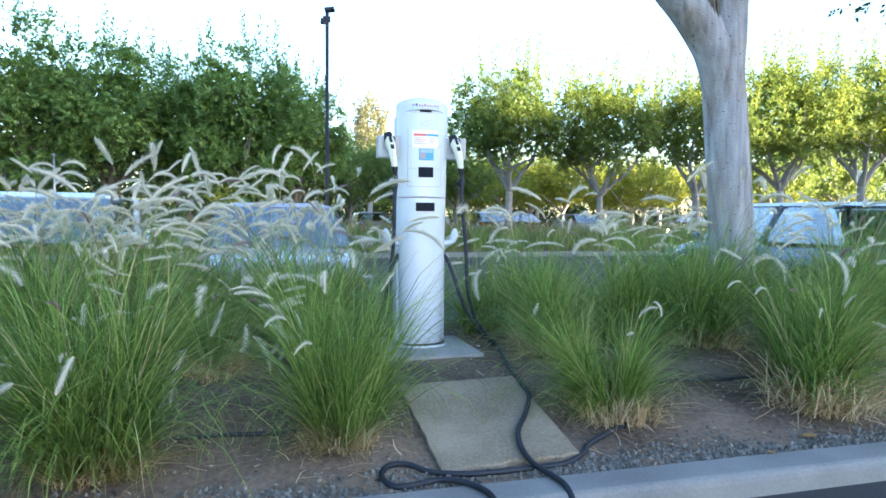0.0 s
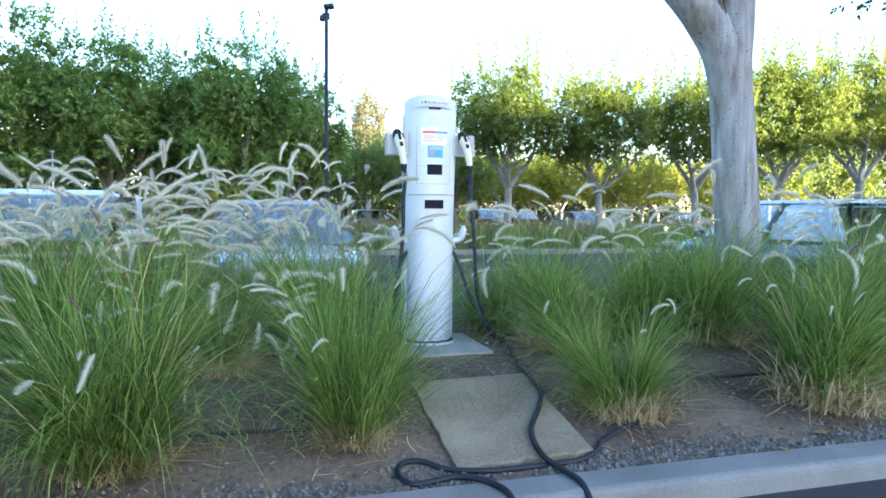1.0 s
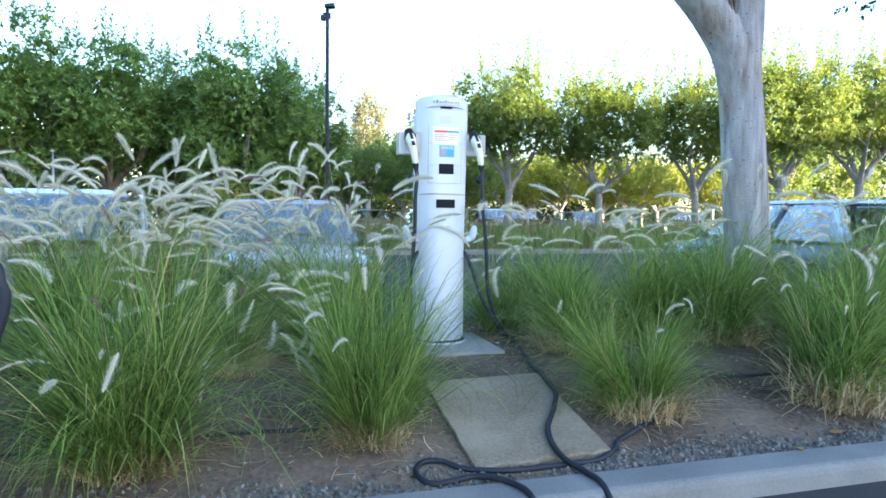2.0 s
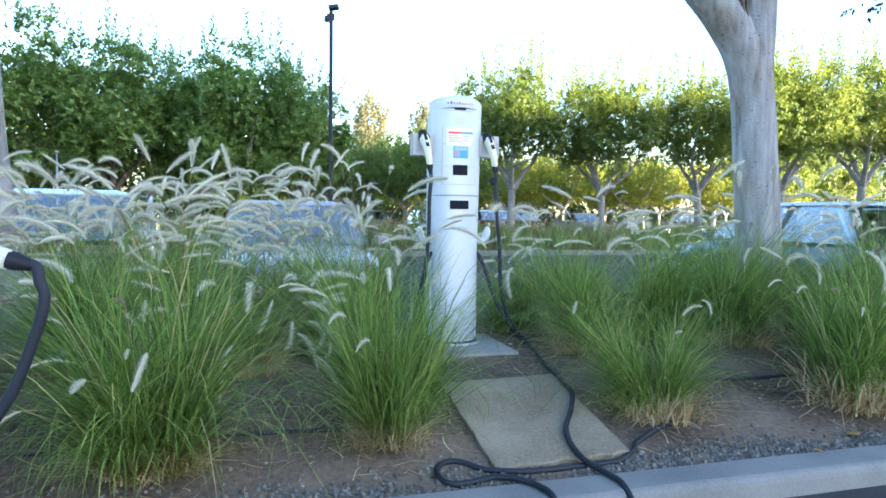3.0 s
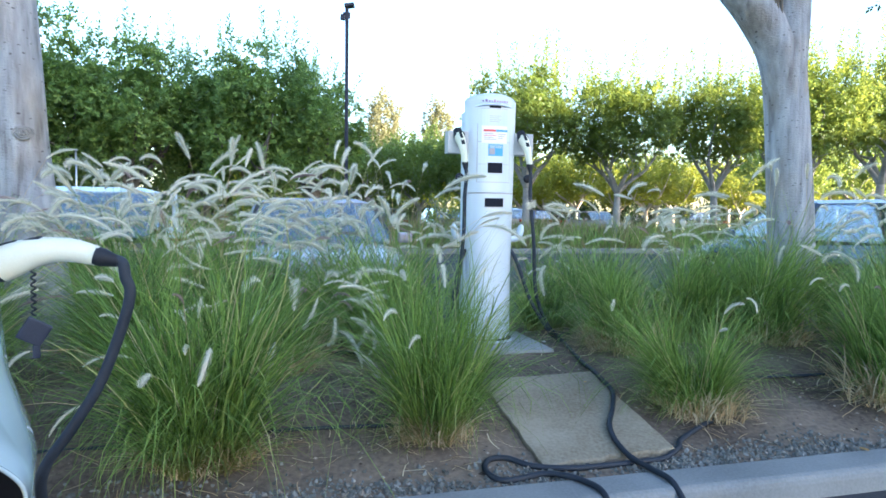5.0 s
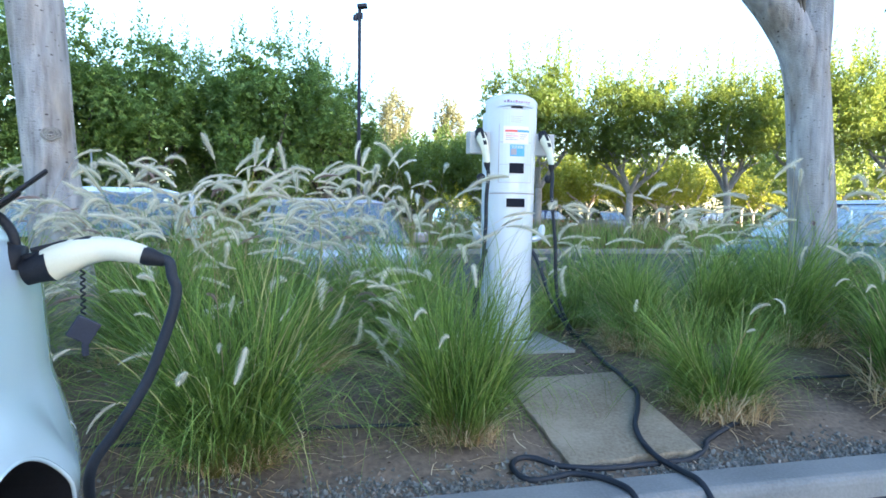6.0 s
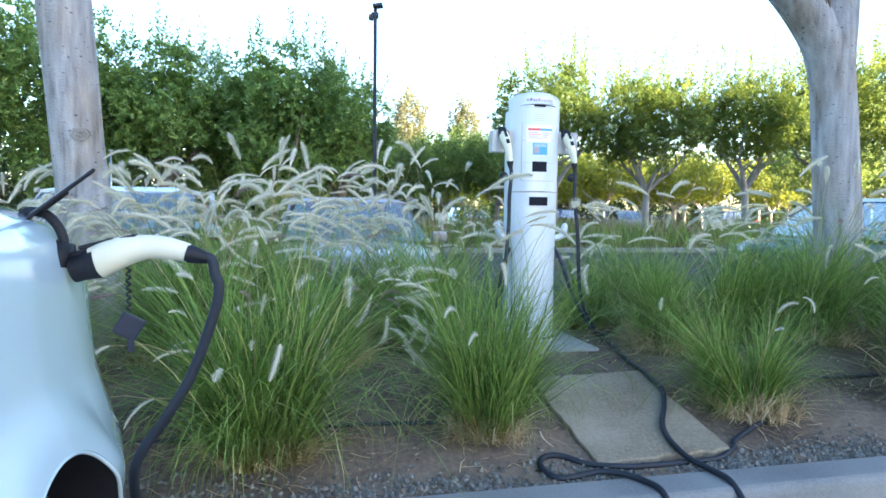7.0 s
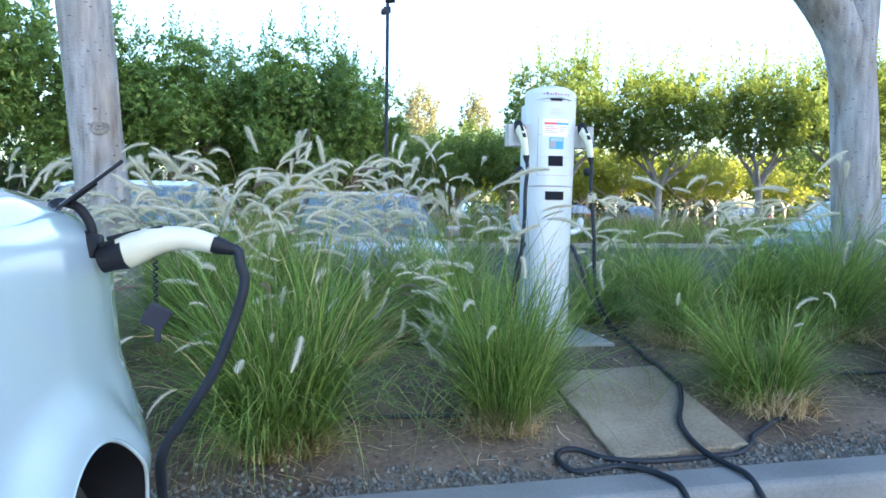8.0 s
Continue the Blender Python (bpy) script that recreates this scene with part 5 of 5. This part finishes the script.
def car(m, label, paint, L=4.4, W=1.76, Hh=1.46, hood=0.95, tail=1.02, front_roof=0.25, rear_roof=-1.35, cowl=0.95, deck=-1.75, belt=0.93, taper=0.66):
    """A parked car, its nose along +y, on its wheels at z = 0."""
    top = thing("car", m, label, "car", "parked cars")
    h = L / 2
    ys = [-h, -h + 0.04, -h + 0.15, -h + 0.5, deck, -0.9, 0, cowl, cowl + 0.35, h - 0.5, h - 0.18, h - 0.04, h]
    verts, faces = [], []
    ring = 18
    for y in ys:
        tz = interp(y, [-h, -h + 0.1, deck, deck + 0.3, cowl, h - 0.35, h - 0.1, h], [tail - 0.22, tail - 0.04, tail, belt + 0.02, belt + 0.03, hood - 0.10, hood - 0.18, hood - 0.32])
        w = W / 2 * interp(y, [-h, -h + 0.15, -h + 0.6, h - 0.7, h - 0.15, h], [0.80, 0.92, 1.0, 1.0, 0.88, 0.72])
        bz = interp(y, [-h, -h + 0.3, h - 0.3, h], [0.34, 0.2, 0.2, 0.30])
        half = [(0, tz), (0.45, tz - 0.005), (0.75, tz - 0.02), (0.90, tz - 0.07), (0.965, tz - 0.17), (1.0, 0.62), (0.99, 0.45), (0.965, 0.30), (0.90, bz), (0, bz)]
        pts = [(w * a, y, b) for a, b in half] + [(-w * a, y, b) for a, b in half[-2:0:-1]]
        verts.extend(Vector(p) for p in pts)
    for j in range(len(ys) - 1):
        for i in range(ring):
            a, b = j * ring + i, j * ring + (i + 1) % ring
            faces.append((a, a + ring, b + ring, b))
    faces.append(tuple(range(ring)))
    faces.append(tuple(range(len(verts) - 1, len(verts) - ring - 1, -1)))
    body = link_mesh("body", mesh_of("body", verts, faces, paint, True), top)
    cutters = []
    axles = (-h + 0.78, h - 0.85)
    for y in axles:
        bm = bmesh.new()
        bmesh.ops.create_cone(bm, cap_ends=True, segments=32, radius1=0.36, radius2=0.36, depth=3, matrix=Matrix.Translation((0, y, 0.33)) @ Matrix.Rotation(radians(90), 4, "Y"))
        cutters.append(part("cutter", bm, M_BLACK, top))
    cut(body, cutters)
    body.data.set_sharp_from_angle(angle=radians(35))
    # greenhouse
    bw, rw = W / 2 * 0.92, W / 2 * taper
    r0, r1 = rear_roof, front_roof
    base = [(-bw, deck - 0.1, belt), (bw, deck - 0.1, belt), (bw, cowl + 0.12, belt), (-bw, cowl + 0.12, belt)]
    lift = [(-rw, r0, Hh - 0.05), (rw, r0, Hh - 0.05), (rw, r1, Hh - 0.05), (-rw, r1, Hh - 0.05)]
    crown = [(-rw * 0.72, r0 + 0.15, Hh), (rw * 0.72, r0 + 0.15, Hh), (rw * 0.72, r1 - 0.15, Hh), (-rw * 0.72, r1 - 0.15, Hh)]
    bm = bmesh.new()
    rings = [[bm.verts.new(p) for p in q] for q in (base, lift, crown)]
    for a, b in zip(rings, rings[1:]):
        for i in range(4):
            bm.faces.new((a[i], a[(i + 1) % 4], b[(i + 1) % 4], b[i]))
    bm.faces.new(rings[2])
    bm.faces.new(rings[0][::-1])
    sides = [f for f in bm.faces if abs(f.normal.z) < 0.9 and f.calc_center_median().z < Hh - 0.06]
    bmesh.ops.inset_individual(bm, faces=sides, thickness=0.055)
    bmesh.ops.delete(bm, geom=sides, context="FACES")
    bmesh.ops.delete(bm, geom=[f for f in bm.faces if f.calc_center_median().z < belt + 0.001], context="FACES")
    bmesh.ops.recalc_face_normals(bm, faces=bm.faces)
    bmesh.ops.solidify(bm, geom=list(bm.faces), thickness=0.03)
    part("roof", bm, paint, top)
    for s in (-1, 1):
        bm = bmesh.new()
        box(bm, s * bw * 0.48, (r0 + r1) / 2 + 0.35, belt + 0.08, 0.46, 0.12, 0.36, 0.05)
        box(bm, s * bw * 0.48, (r0 + r1) / 2 + 0.33, belt + 0.33, 0.24, 0.09, 0.16, 0.035)
        part("seat", bm, M_SEAT, top, "dark cloth seat with headrest")

    def pane(name, q, inset, label=""):
        """A pane set 4 mm proud of a sloping side, given by its four corners."""
        q = [Vector(p) for p in q]
        c = sum(q, Vector()) / 4
        n = (q[1] - q[0]).cross(q[3] - q[0]).normalized()
        if n.dot(c - Vector((0, (r0 + r1) / 2, belt))) < 0:
            n = -n
        bm = bmesh.new()
        out = [p.lerp(c, inset) + n * 0.004 for p in q]
        a = [bm.verts.new(p) for p in out]
        b = [bm.verts.new(p - n * 0.009) for p in out]
        bm.faces.new(a)
        bm.faces.new(b[::-1])
        for i in range(4):
            bm.faces.new((a[i], b[i], b[(i + 1) % 4], a[(i + 1) % 4]))
        bmesh.ops.recalc_face_normals(bm, faces=bm.faces)
        bmesh.ops.bevel(bm, geom=[e for e in bm.edges if abs((e.verts[0].co - e.verts[1].co).dot(n)) > 0.005], offset=0.05, segments=3, affect="EDGES")
        part(name, bm, M_GLASS, top, label)
    pane("windscreen", (base[3], base[2], lift[2], lift[3]), 0.06)
    pane("rear_window", (base[0], base[1], lift[1], lift[0]), 0.06)
    for k in (0, 1):
        i0, i1 = (1, 2) if k == 0 else (0, 3)
        b0, b1, l0, l1 = (Vector(base[i0]), Vector(base[i1]), Vector(lift[i0]), Vector(lift[i1]))
        pane("side_window", (b0.lerp(b1, 0.02), b0.lerp(b1, 0.50), l0.lerp(l1, 0.50), l0.lerp(l1, 0.02)), 0.07)
        pane("side_window", (b0.lerp(b1, 0.52), b0.lerp(b1, 0.98), l0.lerp(l1, 0.98), l0.lerp(l1, 0.54)), 0.07)
        bm = bmesh.new()
        p0, p1 = b0.lerp(b1, 0.51), l0.lerp(l1, 0.52)
        vv, ff = tube_data([p0, p1], [0.05, 0.04], 6)
        vs_ = [bm.verts.new(q) for q in vv]
        for q in ff:
            bm.faces.new([vs_[i] for i in q])
        part("door_pillar", bm, paint, top)
    for s in (-1, 1):
        for y in axles:
            wheel(top, s * (W / 2 - 0.11), y, 0.32, 0.32, 0.20, s)
        bm = bmesh.new()
        box(bm, s * (W / 2 + 0.06), cowl - 0.15, belt + 0.06, 0.17, 0.09, 0.12, 0.03)
        part("mirror", bm, paint, top)
        bm = bmesh.new()
        box(bm, s * W * 0.36, h - 0.12, hood - 0.27, 0.34, 0.16, 0.13, 0.035)
        part("headlight", bm, M_LAMP, top, "clear headlight")
        bm = bmesh.new()
        box(bm, s * W * 0.37, -h + 0.10, tail - 0.20, 0.30, 0.14, 0.15, 0.03)
        part("tail_light", bm, M_LAMP_RED, top, "red tail light")
    bm = bmesh.new()
    box(bm, 0, h - 0.02, 0.42, W * 0.55, 0.10, 0.16, 0.03)
    part("grille", bm, M_BLACK, top, "black lower grille")
    bm = bmesh.new()
    box(bm, 0, h + 0.005, 0.60, 0.42, 0.03, 0.10, 0.008)
    part("blank_plate", bm, M_PAPER, top, "blank white plate")
    bm = bmesh.new()
    box(bm, 0, -h - 0.005, 0.74, 0.42, 0.03, 0.12, 0.008)
    part("blank_plate", bm, M_PAPER, top, "blank white plate")
    return top


def lot_spot(u, v, turn=0):
    return bed_pose(u, v, LOT, turn)


sedan = car(lot_spot(-0.50, 6.05, 180), "pale lilac-silver sedan parked nose to the bed behind the grass", M_CARLILAC, 4.5, 1.80, 1.43, taper=0.74)
suv = car(lot_spot(-2.97, 6.0, 180), "white small van parked behind the grass", M_CARWHITE, 4.2, 1.86, 1.51, 1.02, 1.1, 0.35, -1.75, 1.05, -1.95, 0.98, taper=0.86)
hatch = car(lot_spot(6.95, 6.0, 0), "grey-blue hatchback parked behind the tree", M_CARTEAL, 4.1, 1.74, 1.52, 0.98, 1.02, 0.3, -1.5, 0.95, -1.85, 0.95)
c = copy_thing(suv, lot_spot(9.5, 6.2, 180))
tagged(c, "white van parked beside a silver hatchback")
c = car(lot_spot(-5.7, 6.1, 180), "dark blue sedan parked in the lot", M_CARBLUE)
for i, (src, u, v, t) in enumerate([(suv, 10.4, 30.5, 4), (hatch, 7.6, 30.0, 180), (sedan, 4.6, 30.3, 0), (c, 13.6, 34.5, 90), (sedan, 16.5, 31, 180), (hatch, 1.8, 29.8, 180), (suv, -3.4, 30.3, 0)]):
    copy_thing(src, lot_spot(u, v, t))
blue_van = copy_thing(c, spot(18.9, 45.5, LOT, 100))
tagged(blue_van, "blue car parked in the far lot")


# ---- thin sign post and yellow shrubs by the far strip ----
def sign_post(x, y):
    top = thing("sign_post", Matrix.Translation((x, y, LOT)), "thin grey metal post in the far strip", "post")
    v, f = tube_data([(0, 0, 0), (0, 0, 1.5), (0, 0, 3.0)], [0.03, 0.03, 0.03], 8)
    link_mesh("pole", mesh_of("pole", v, f, M_STEEL, True), top)
    bm = bmesh.new()
    box(bm, 0, 0, 3.0, 0.09, 0.09, 0.05, 0.01)
    part("cap", bm, M_GREY, top, "flat grey cap")


sign_post(-10.65, 20.6)


def yellow_shrub(x, y, z, size, seed):
    rng = random.Random(seed)
    top = thing("flowering_shrub", Matrix.Translation((x, y, LOT)), "green shrub with small yellow flowers", "shrub", "flowering shrubs")
    v, f = crown_data(rng, 120, (0, 0, z * 0.55), (size * 1.2, size, z * 0.5), 0.10, 8, 0.3, 0.5, 0.2, 0)
    link_mesh("foliage", mesh_of("foliage", v, f, M_LEAF), top)
    v, f = crown_data(rng, 60, (0, 0, z * 0.8), (size, size * 0.8, z * 0.3), 0.07, 7, 0.25, 0.6, 0.5, 0)
    link_mesh("blossom", mesh_of("blossom", v, f, M_YELLOW), top, "bright yellow flowers")["kind"] = "stuff"


yellow_shrub(-5.1, 18.6, 1.9, 0.45, 3)
yellow_shrub(0.35, 20.2, 1.75, 0.6, 4)


# ---- the white car at the charger's lane ----
CAR_U = -2.41


FLANK_Z = np.linspace(0.18, 1.11, 187)
FLANK_W = np.interp(FLANK_Z, [0.18, 0.30, 0.50, 0.60, 0.70, 0.82, 0.915, 0.965, 1.0, 1.025, 1.05, 1.07, 1.085, 1.11], [0.77, 0.815, 0.830, 0.797, 0.769, 0.758, 0.752, 0.738, 0.708, 0.662, 0.58, 0.455, 0.28, 0.0])
KERNEL = np.exp(-np.linspace(-2, 2, 17) ** 2)
FLANK_W[8:150] = np.convolve(np.pad(FLANK_W, 8, "edge"), KERNEL / KERNEL.sum(), "valid")[8:150]


def ev_half(v, z):
    """The flank's distance from the car's middle, with the flare round the front wheel."""
    zz = z if z < 0.6 else 0.6 + (z - 0.6) * 1.12
    d = math.hypot(v + 0.955, zz - 0.295)
    return float(np.interp(z, FLANK_Z, FLANK_W)) + 0.020 * (1 - smooth(0.37, 0.47, d)) * (1 - smooth(0.66, 0.80, z))


def ev():
    top = thing("electric_car", bed_pose(CAR_U, 0, ROAD), "pale ice-blue white electric hatchback plugged in at the kerb", "car")
    nose, rear = -0.24, -4.0
    vs_ = [nose, nose - 0.02, nose - 0.06, nose - 0.12, nose - 0.2, nose - 0.3, nose - 0.4] + [nose - 0.4 - 0.0225 * k for k in range(1, 36)] + [-1.45, -1.7, -2.0, -2.4, -2.8, -3.2, -3.5, -3.75, -3.9, -3.97, rear]
    zs = [0.20 + 0.02 * k for k in range(36)] + [0.915, 0.93, 0.945, 0.96, 0.975, 0.99, 1.0, 1.01, 1.02, 1.03, 1.04, 1.05, 1.06, 1.07, 1.08, 1.088, 1.095, 1.103, 1.108]
    verts, faces = [], []
    n = None
    for v in vs_:
        front = interp(v, [-1.3, -0.9, -0.55, -0.40, -0.30, nose - 0.02, nose], [1.0, 1.0, 0.985, 0.94, 0.88, 0.76, 0.70])
        back = interp(v, [rear, rear + 0.1, rear + 0.4], [0.80, 0.92, 1.0])
        hz = interp(v, [rear, -2.0, -1.45, -0.9, -0.6, -0.40, -0.28, nose], [1.02, 1.03, 1.045, 1.045, 1.015, 0.93, 0.82, 0.70])
        row = []
        for z in zs:
            zz = 0.20 + (z - 0.20) * (hz * 1.10 - 0.20) / 0.90 if z > 0.6 else z
            if z > 0.6:
                zz = 0.6 + (z - 0.6) * (hz * 1.12 - 0.6) / (1.11 - 0.6)
            w = ev_half(v, z)
            row.append((w * front * back, v, zz))
        ring = row + [(-x, v2, z) for x, v2, z in row[::-1]]
        n = len(ring)
        verts.extend(Vector(p) for p in ring)
    for j in range(len(vs_) - 1):
        for i in range(n):
            a, b = j * n + i, j * n + (i + 1) % n
            faces.append((a, b, b + n, a + n))
    for first, bulge in ((0, 0.03), (len(verts) - n, -0.03)):
        mid = sum((verts[first + i] for i in range(n)), Vector()) / n + Vector((0, bulge, 0))
        verts.append(mid)
        for i in range(n):
            faces.append((first + i, first + (i + 1) % n, len(verts) - 1))
    body = link_mesh("body", mesh_of("body", verts, faces, M_EV, True), top)
    cutters = []
    for v in (-0.955, -3.35):
        for s in (-1, 1):
            bm = bmesh.new()
            bmesh.ops.create_cone(bm, cap_ends=True, segments=64, radius1=0.33, radius2=0.33, depth=0.5, matrix=Matrix.Translation((s * 0.78, v, 0.295)) @ Matrix.Rotation(radians(90), 4, "Y"))
            cutters.append(part("cutter", bm, M_BLACK, top))
    # the charging port on the shoulder
    port = Vector((0.716, -0.685, 0.952))
    bpy.context.view_layer.update()
    cut(body, cutters)
    body.data.set_sharp_from_angle(angle=radians(32))
    for v in (-0.955, -3.35):
        for s in (-1, 1):
            wheel(top, s * 0.645, v, 0.285, 0.285, 0.19, s)
    # thin rolled rims of the front arches
    for s in (-1, 1):
        rim = []
        for k in range(49):
            a = math.pi * (k / 48 * 1.06 - 0.03)
            v, zz = -0.955 + 0.3285 * math.cos(a), 0.295 + 0.3285 * math.sin(a)
            z = zz if zz < 0.6 else 0.6 + (zz - 0.6) / 1.12
            w = ev_half(v, z) * interp(v, [-1.3, -0.9, -0.55], [1.0, 1.0, 0.985])
            rim.append((s * (w - 0.004), v, zz))
        v, f = tube_data(rim, [0.005] * len(rim), 8)
        link_mesh("wheel_arch", mesh_of("wheel_arch", v, f, M_EV, True), top, "rolled wheel arch rim")
    # cabin
    bm = bmesh.new()
    base = [(-0.74, -3.9, 0.98), (0.74, -3.9, 0.98), (0.74, -1.42, 1.0), (-0.74, -1.42, 1.0)]
    lift = [(-0.55, -3.6, 1.50), (0.55, -3.6, 1.50), (0.55, -2.2, 1.52), (-0.55, -2.2, 1.52)]
    a = [bm.verts.new(p) for p in base]
    b = [bm.verts.new(p) for p in lift]
    for i in range(4):
        bm.faces.new((a[i], a[(i + 1) % 4], b[(i + 1) % 4], b[i]))
    bm.faces.new(b)
    bm.faces.new(a[::-1])
    bmesh.ops.bevel(bm, geom=list(bm.edges), offset=0.05, segments=3, affect="EDGES")
    part("roof", bm, M_EV, top, smooth_shade=True)
    for s in (-1, 1):
        verts = [(s * 0.735, -3.6, 1.04), (s * 0.735, -1.75, 1.05), (s * 0.585, -2.3, 1.44), (s * 0.585, -3.5, 1.43)]
        verts += [(x - s * 0.02, y, z) for x, y, z in verts]
        link_mesh("side_window", mesh_of("side_window", verts, [(0, 1, 2, 3), (7, 6, 5, 4), (0, 4, 5, 1), (1, 5, 6, 2), (2, 6, 7, 3), (3, 7, 4, 0)], M_GLASS), top)
        bm = bmesh.new()
        box(bm, s * 0.52, -0.36, 0.70, 0.26, 0.20, 0.12, 0.04)
        part("headlight", bm, M_LAMP, top, "clear headlight")
    verts = [(-0.66, -1.50, 1.04), (0.66, -1.50, 1.04), (0.52, -2.12, 1.485), (-0.52, -2.12, 1.485)]
    verts += [(x, y - 0.01, z - 0.02) for x, y, z in verts]
    link_mesh("windscreen", mesh_of("windscreen", verts, [(0, 1, 2, 3), (7, 6, 5, 4), (0, 4, 5, 1), (1, 5, 6, 2), (2, 6, 7, 3), (3, 7, 4, 0)], M_GLASS), top)
    # charging port: socket, opened flap on its goose-neck hinge, leash and cap
    v, f = tube_data([port + Vector((-0.06, 0, 0.02)), port + Vector((0.030, 0, -0.004))], [0.044, 0.042], 20)
    link_mesh("port_socket", mesh_of("port_socket", v, f, M_BLACK, True), top, "black charging socket")
    return top, port


ev_car, PORT = ev()
EV = bed_pose(CAR_U, 0, ROAD)


def ev_extras():
    # opened flap, seen on edge, its dark inner face towards the port
    fl = Matrix.Translation(PORT + Vector((0.016, 0.0, 0.136))) @ Matrix.Rotation(radians(16.3), 4, "Z") @ Matrix.Rotation(radians(-40), 4, "Y")
    bm = bmesh.new()
    box(bm, 0, 0, 0, 0.168, 0.090, 0.0075, 0.0035, fl)
    box(bm, -0.012, 0, -0.004, 0.060, 0.040, 0.010, 0.004, fl)
    flap = part("port_flap", bm, M_BLACK, ev_car, "opened charging flap, dark on its inner side")
    bm = bmesh.new()
    box(bm, 0, 0.008, 0.0040, 0.130, 0.050, 0.001, 0.0003, fl)
    part("flap_skin", bm, M_EV, flap, "white painted outer skin")
    line = spline([PORT + Vector((0.0, 0.0, 0.0)), PORT + Vector((0.022, 0.0, 0.025)), PORT + Vector((0.018, 0.0, 0.062)), PORT + Vector((-0.006, 0, 0.095)), PORT + Vector((-0.04, 0, 0.102)), PORT + Vector((-0.055, 0, 0.09))], 6)
    v, f = tube_data(line, [0.0098] * len(line), 10)
    link_mesh("hinge_arm", mesh_of("hinge_arm", v, f, M_BLACK, True), ev_car, "black curved hinge arm")
    # coiled leash and hanging cap
    pts = []
    for k in range(120):
        t = k / 119
        a = 2 * math.pi * 7 * t
        pts.append(PORT + Vector((0.145 + 0.004 * math.cos(a), 0.0 + 0.004 * math.sin(a), -0.005 - 0.10 * t)))
    v, f = tube_data(pts, [0.0022] * len(pts), 6)
    link_mesh("leash", mesh_of("leash", v, f, M_BLACK, True), ev_car, "thin coiled black leash")
    bm = bmesh.new()
    mm = Matrix.Translation(PORT + Vector((0.145, 0.0, -0.138))) @ Matrix.Rotation(radians(32), 4, "Y") @ Matrix.Rotation(radians(15), 4, "Z")
    box(bm, 0, 0, 0, 0.050, 0.010, 0.050, 0.004, mm)
    box(bm, 0.004, 0.010, 0.0, 0.036, 0.022, 0.036, 0.008, mm)
    box(bm, 0.002, 0, -0.042, 0.014, 0.010, 0.030, 0.004, mm @ Matrix.Rotation(radians(-32), 4, "Y"))
    part("port_cap", bm, M_CAP, ev_car, "square black port cap on a leash")


ev_extras()
plug = thing("charging_connector", Matrix.Identity(4), "ivory and black charging connector plugged into the white car", "connector")
pm = EV @ Matrix.Translation(PORT + Vector((0.084, 0.0, -0.003))) @ Matrix.Rotation(radians(-3), 4, "Z") @ Matrix.Rotation(radians(-15), 4, "Y") @ Matrix.Scale(0.93, 4)
ep, dp = handle_parts(plug, pm)


def ev_point(x, v, z):
    return EV @ Vector((x, v, z))


cable("charging_cable", [ep - dp * 0.02, ep + dp * 0.012, ev_point(1.036, -0.70, 0.924), ev_point(1.044, -0.70, 0.895), ev_point(1.033, -0.70, 0.838), ev_point(0.987, -0.70, 0.710), ev_point(0.930, -0.70, 0.612), ev_point(0.872, -0.69, 0.520), ev_point(0.858, -0.63, 0.40), ev_point(0.862, -0.55, 0.20), ev_point(0.92, -0.52, 0.04), ev_point(1.05, -0.60, 0.011), ev_point(1.25, -0.75, 0.011), ev_point(1.46, -0.80, 0.011)], radius=0.0114,
      label="black rubber charging cable drooping from the plugged-in connector")


# ---- the far planting strip ----
def far_strip():
    us_ = [-40 + 1.0 * i for i in range(90)]
    vs_ = [17.5, 17.7, 18.5, 20, 21.5, 22.6, 23.2]
    ob = strip_sheet("far_bed", us_, vs_, lambda u, v: LOT + 0.14 - 0.18 * smooth(22.4, 23.2, v) + 0.04 * noise.noise((u, v, 2)), M_SOIL)
    tagged(ob, "soil of the far planting strip", "soil", kind="structure")
    rng = random.Random(77)
    for name, mat, n, v0, v1, hh, label in (("meadow_grass", M_BLADE, 9000, 17.8, 20.5, 0.75, "green fountain grass of the far strip"), ("dry_grass", M_DRYGRASS, 12000, 18.2, 22.8, 0.85, "sunlit straw-coloured dry grass of the far strip")):
        verts, faces = [], []
        for i in range(n):
            u = rng.uniform(-20, 30)
            v = rng.uniform(v0, v1)
            if noise.noise((u * 0.9, v * 0.9, 4)) < -0.25:
                continue
            b = P(u, v, LOT + 0.10)
            a = rng.uniform(0, 6.28)
            h = hh * rng.uniform(0.6, 1.25)
            w = rng.uniform(0.008, 0.02)
            s = Vector((math.cos(a), math.sin(a), 0))
            o = Vector((rng.gauss(0, 0.25), rng.gauss(0, 0.25), 1)) * h
            e = o * 1.25 + Vector((rng.gauss(0, 0.2), rng.gauss(0, 0.2), -0.1)) * h
            m = len(verts)
            verts += [b - s * w, b + s * w, b + o * 0.7 - s * w * 0.8, b + o * 0.7 + s * w * 0.8, b + e]
            faces += [(m, m + 1, m + 3, m + 2), (m + 2, m + 3, m + 4)]
        ob = link_mesh(name, mesh_of(name, verts, faces, mat))
        tagged(ob, label, "grass", kind="stuff")


far_strip()


bm = bmesh.new()
box(bm, 0, 0, 0, 0.40, 0.55, 0.004, 0.001)
mark = part("road_marking", bm, M_GREENPAINT)
mark.matrix_world = bed_pose(1.86, -0.62, ROAD + 0.002)
tagged(mark, "worn green paint marking on the asphalt", "marking", kind="structure")
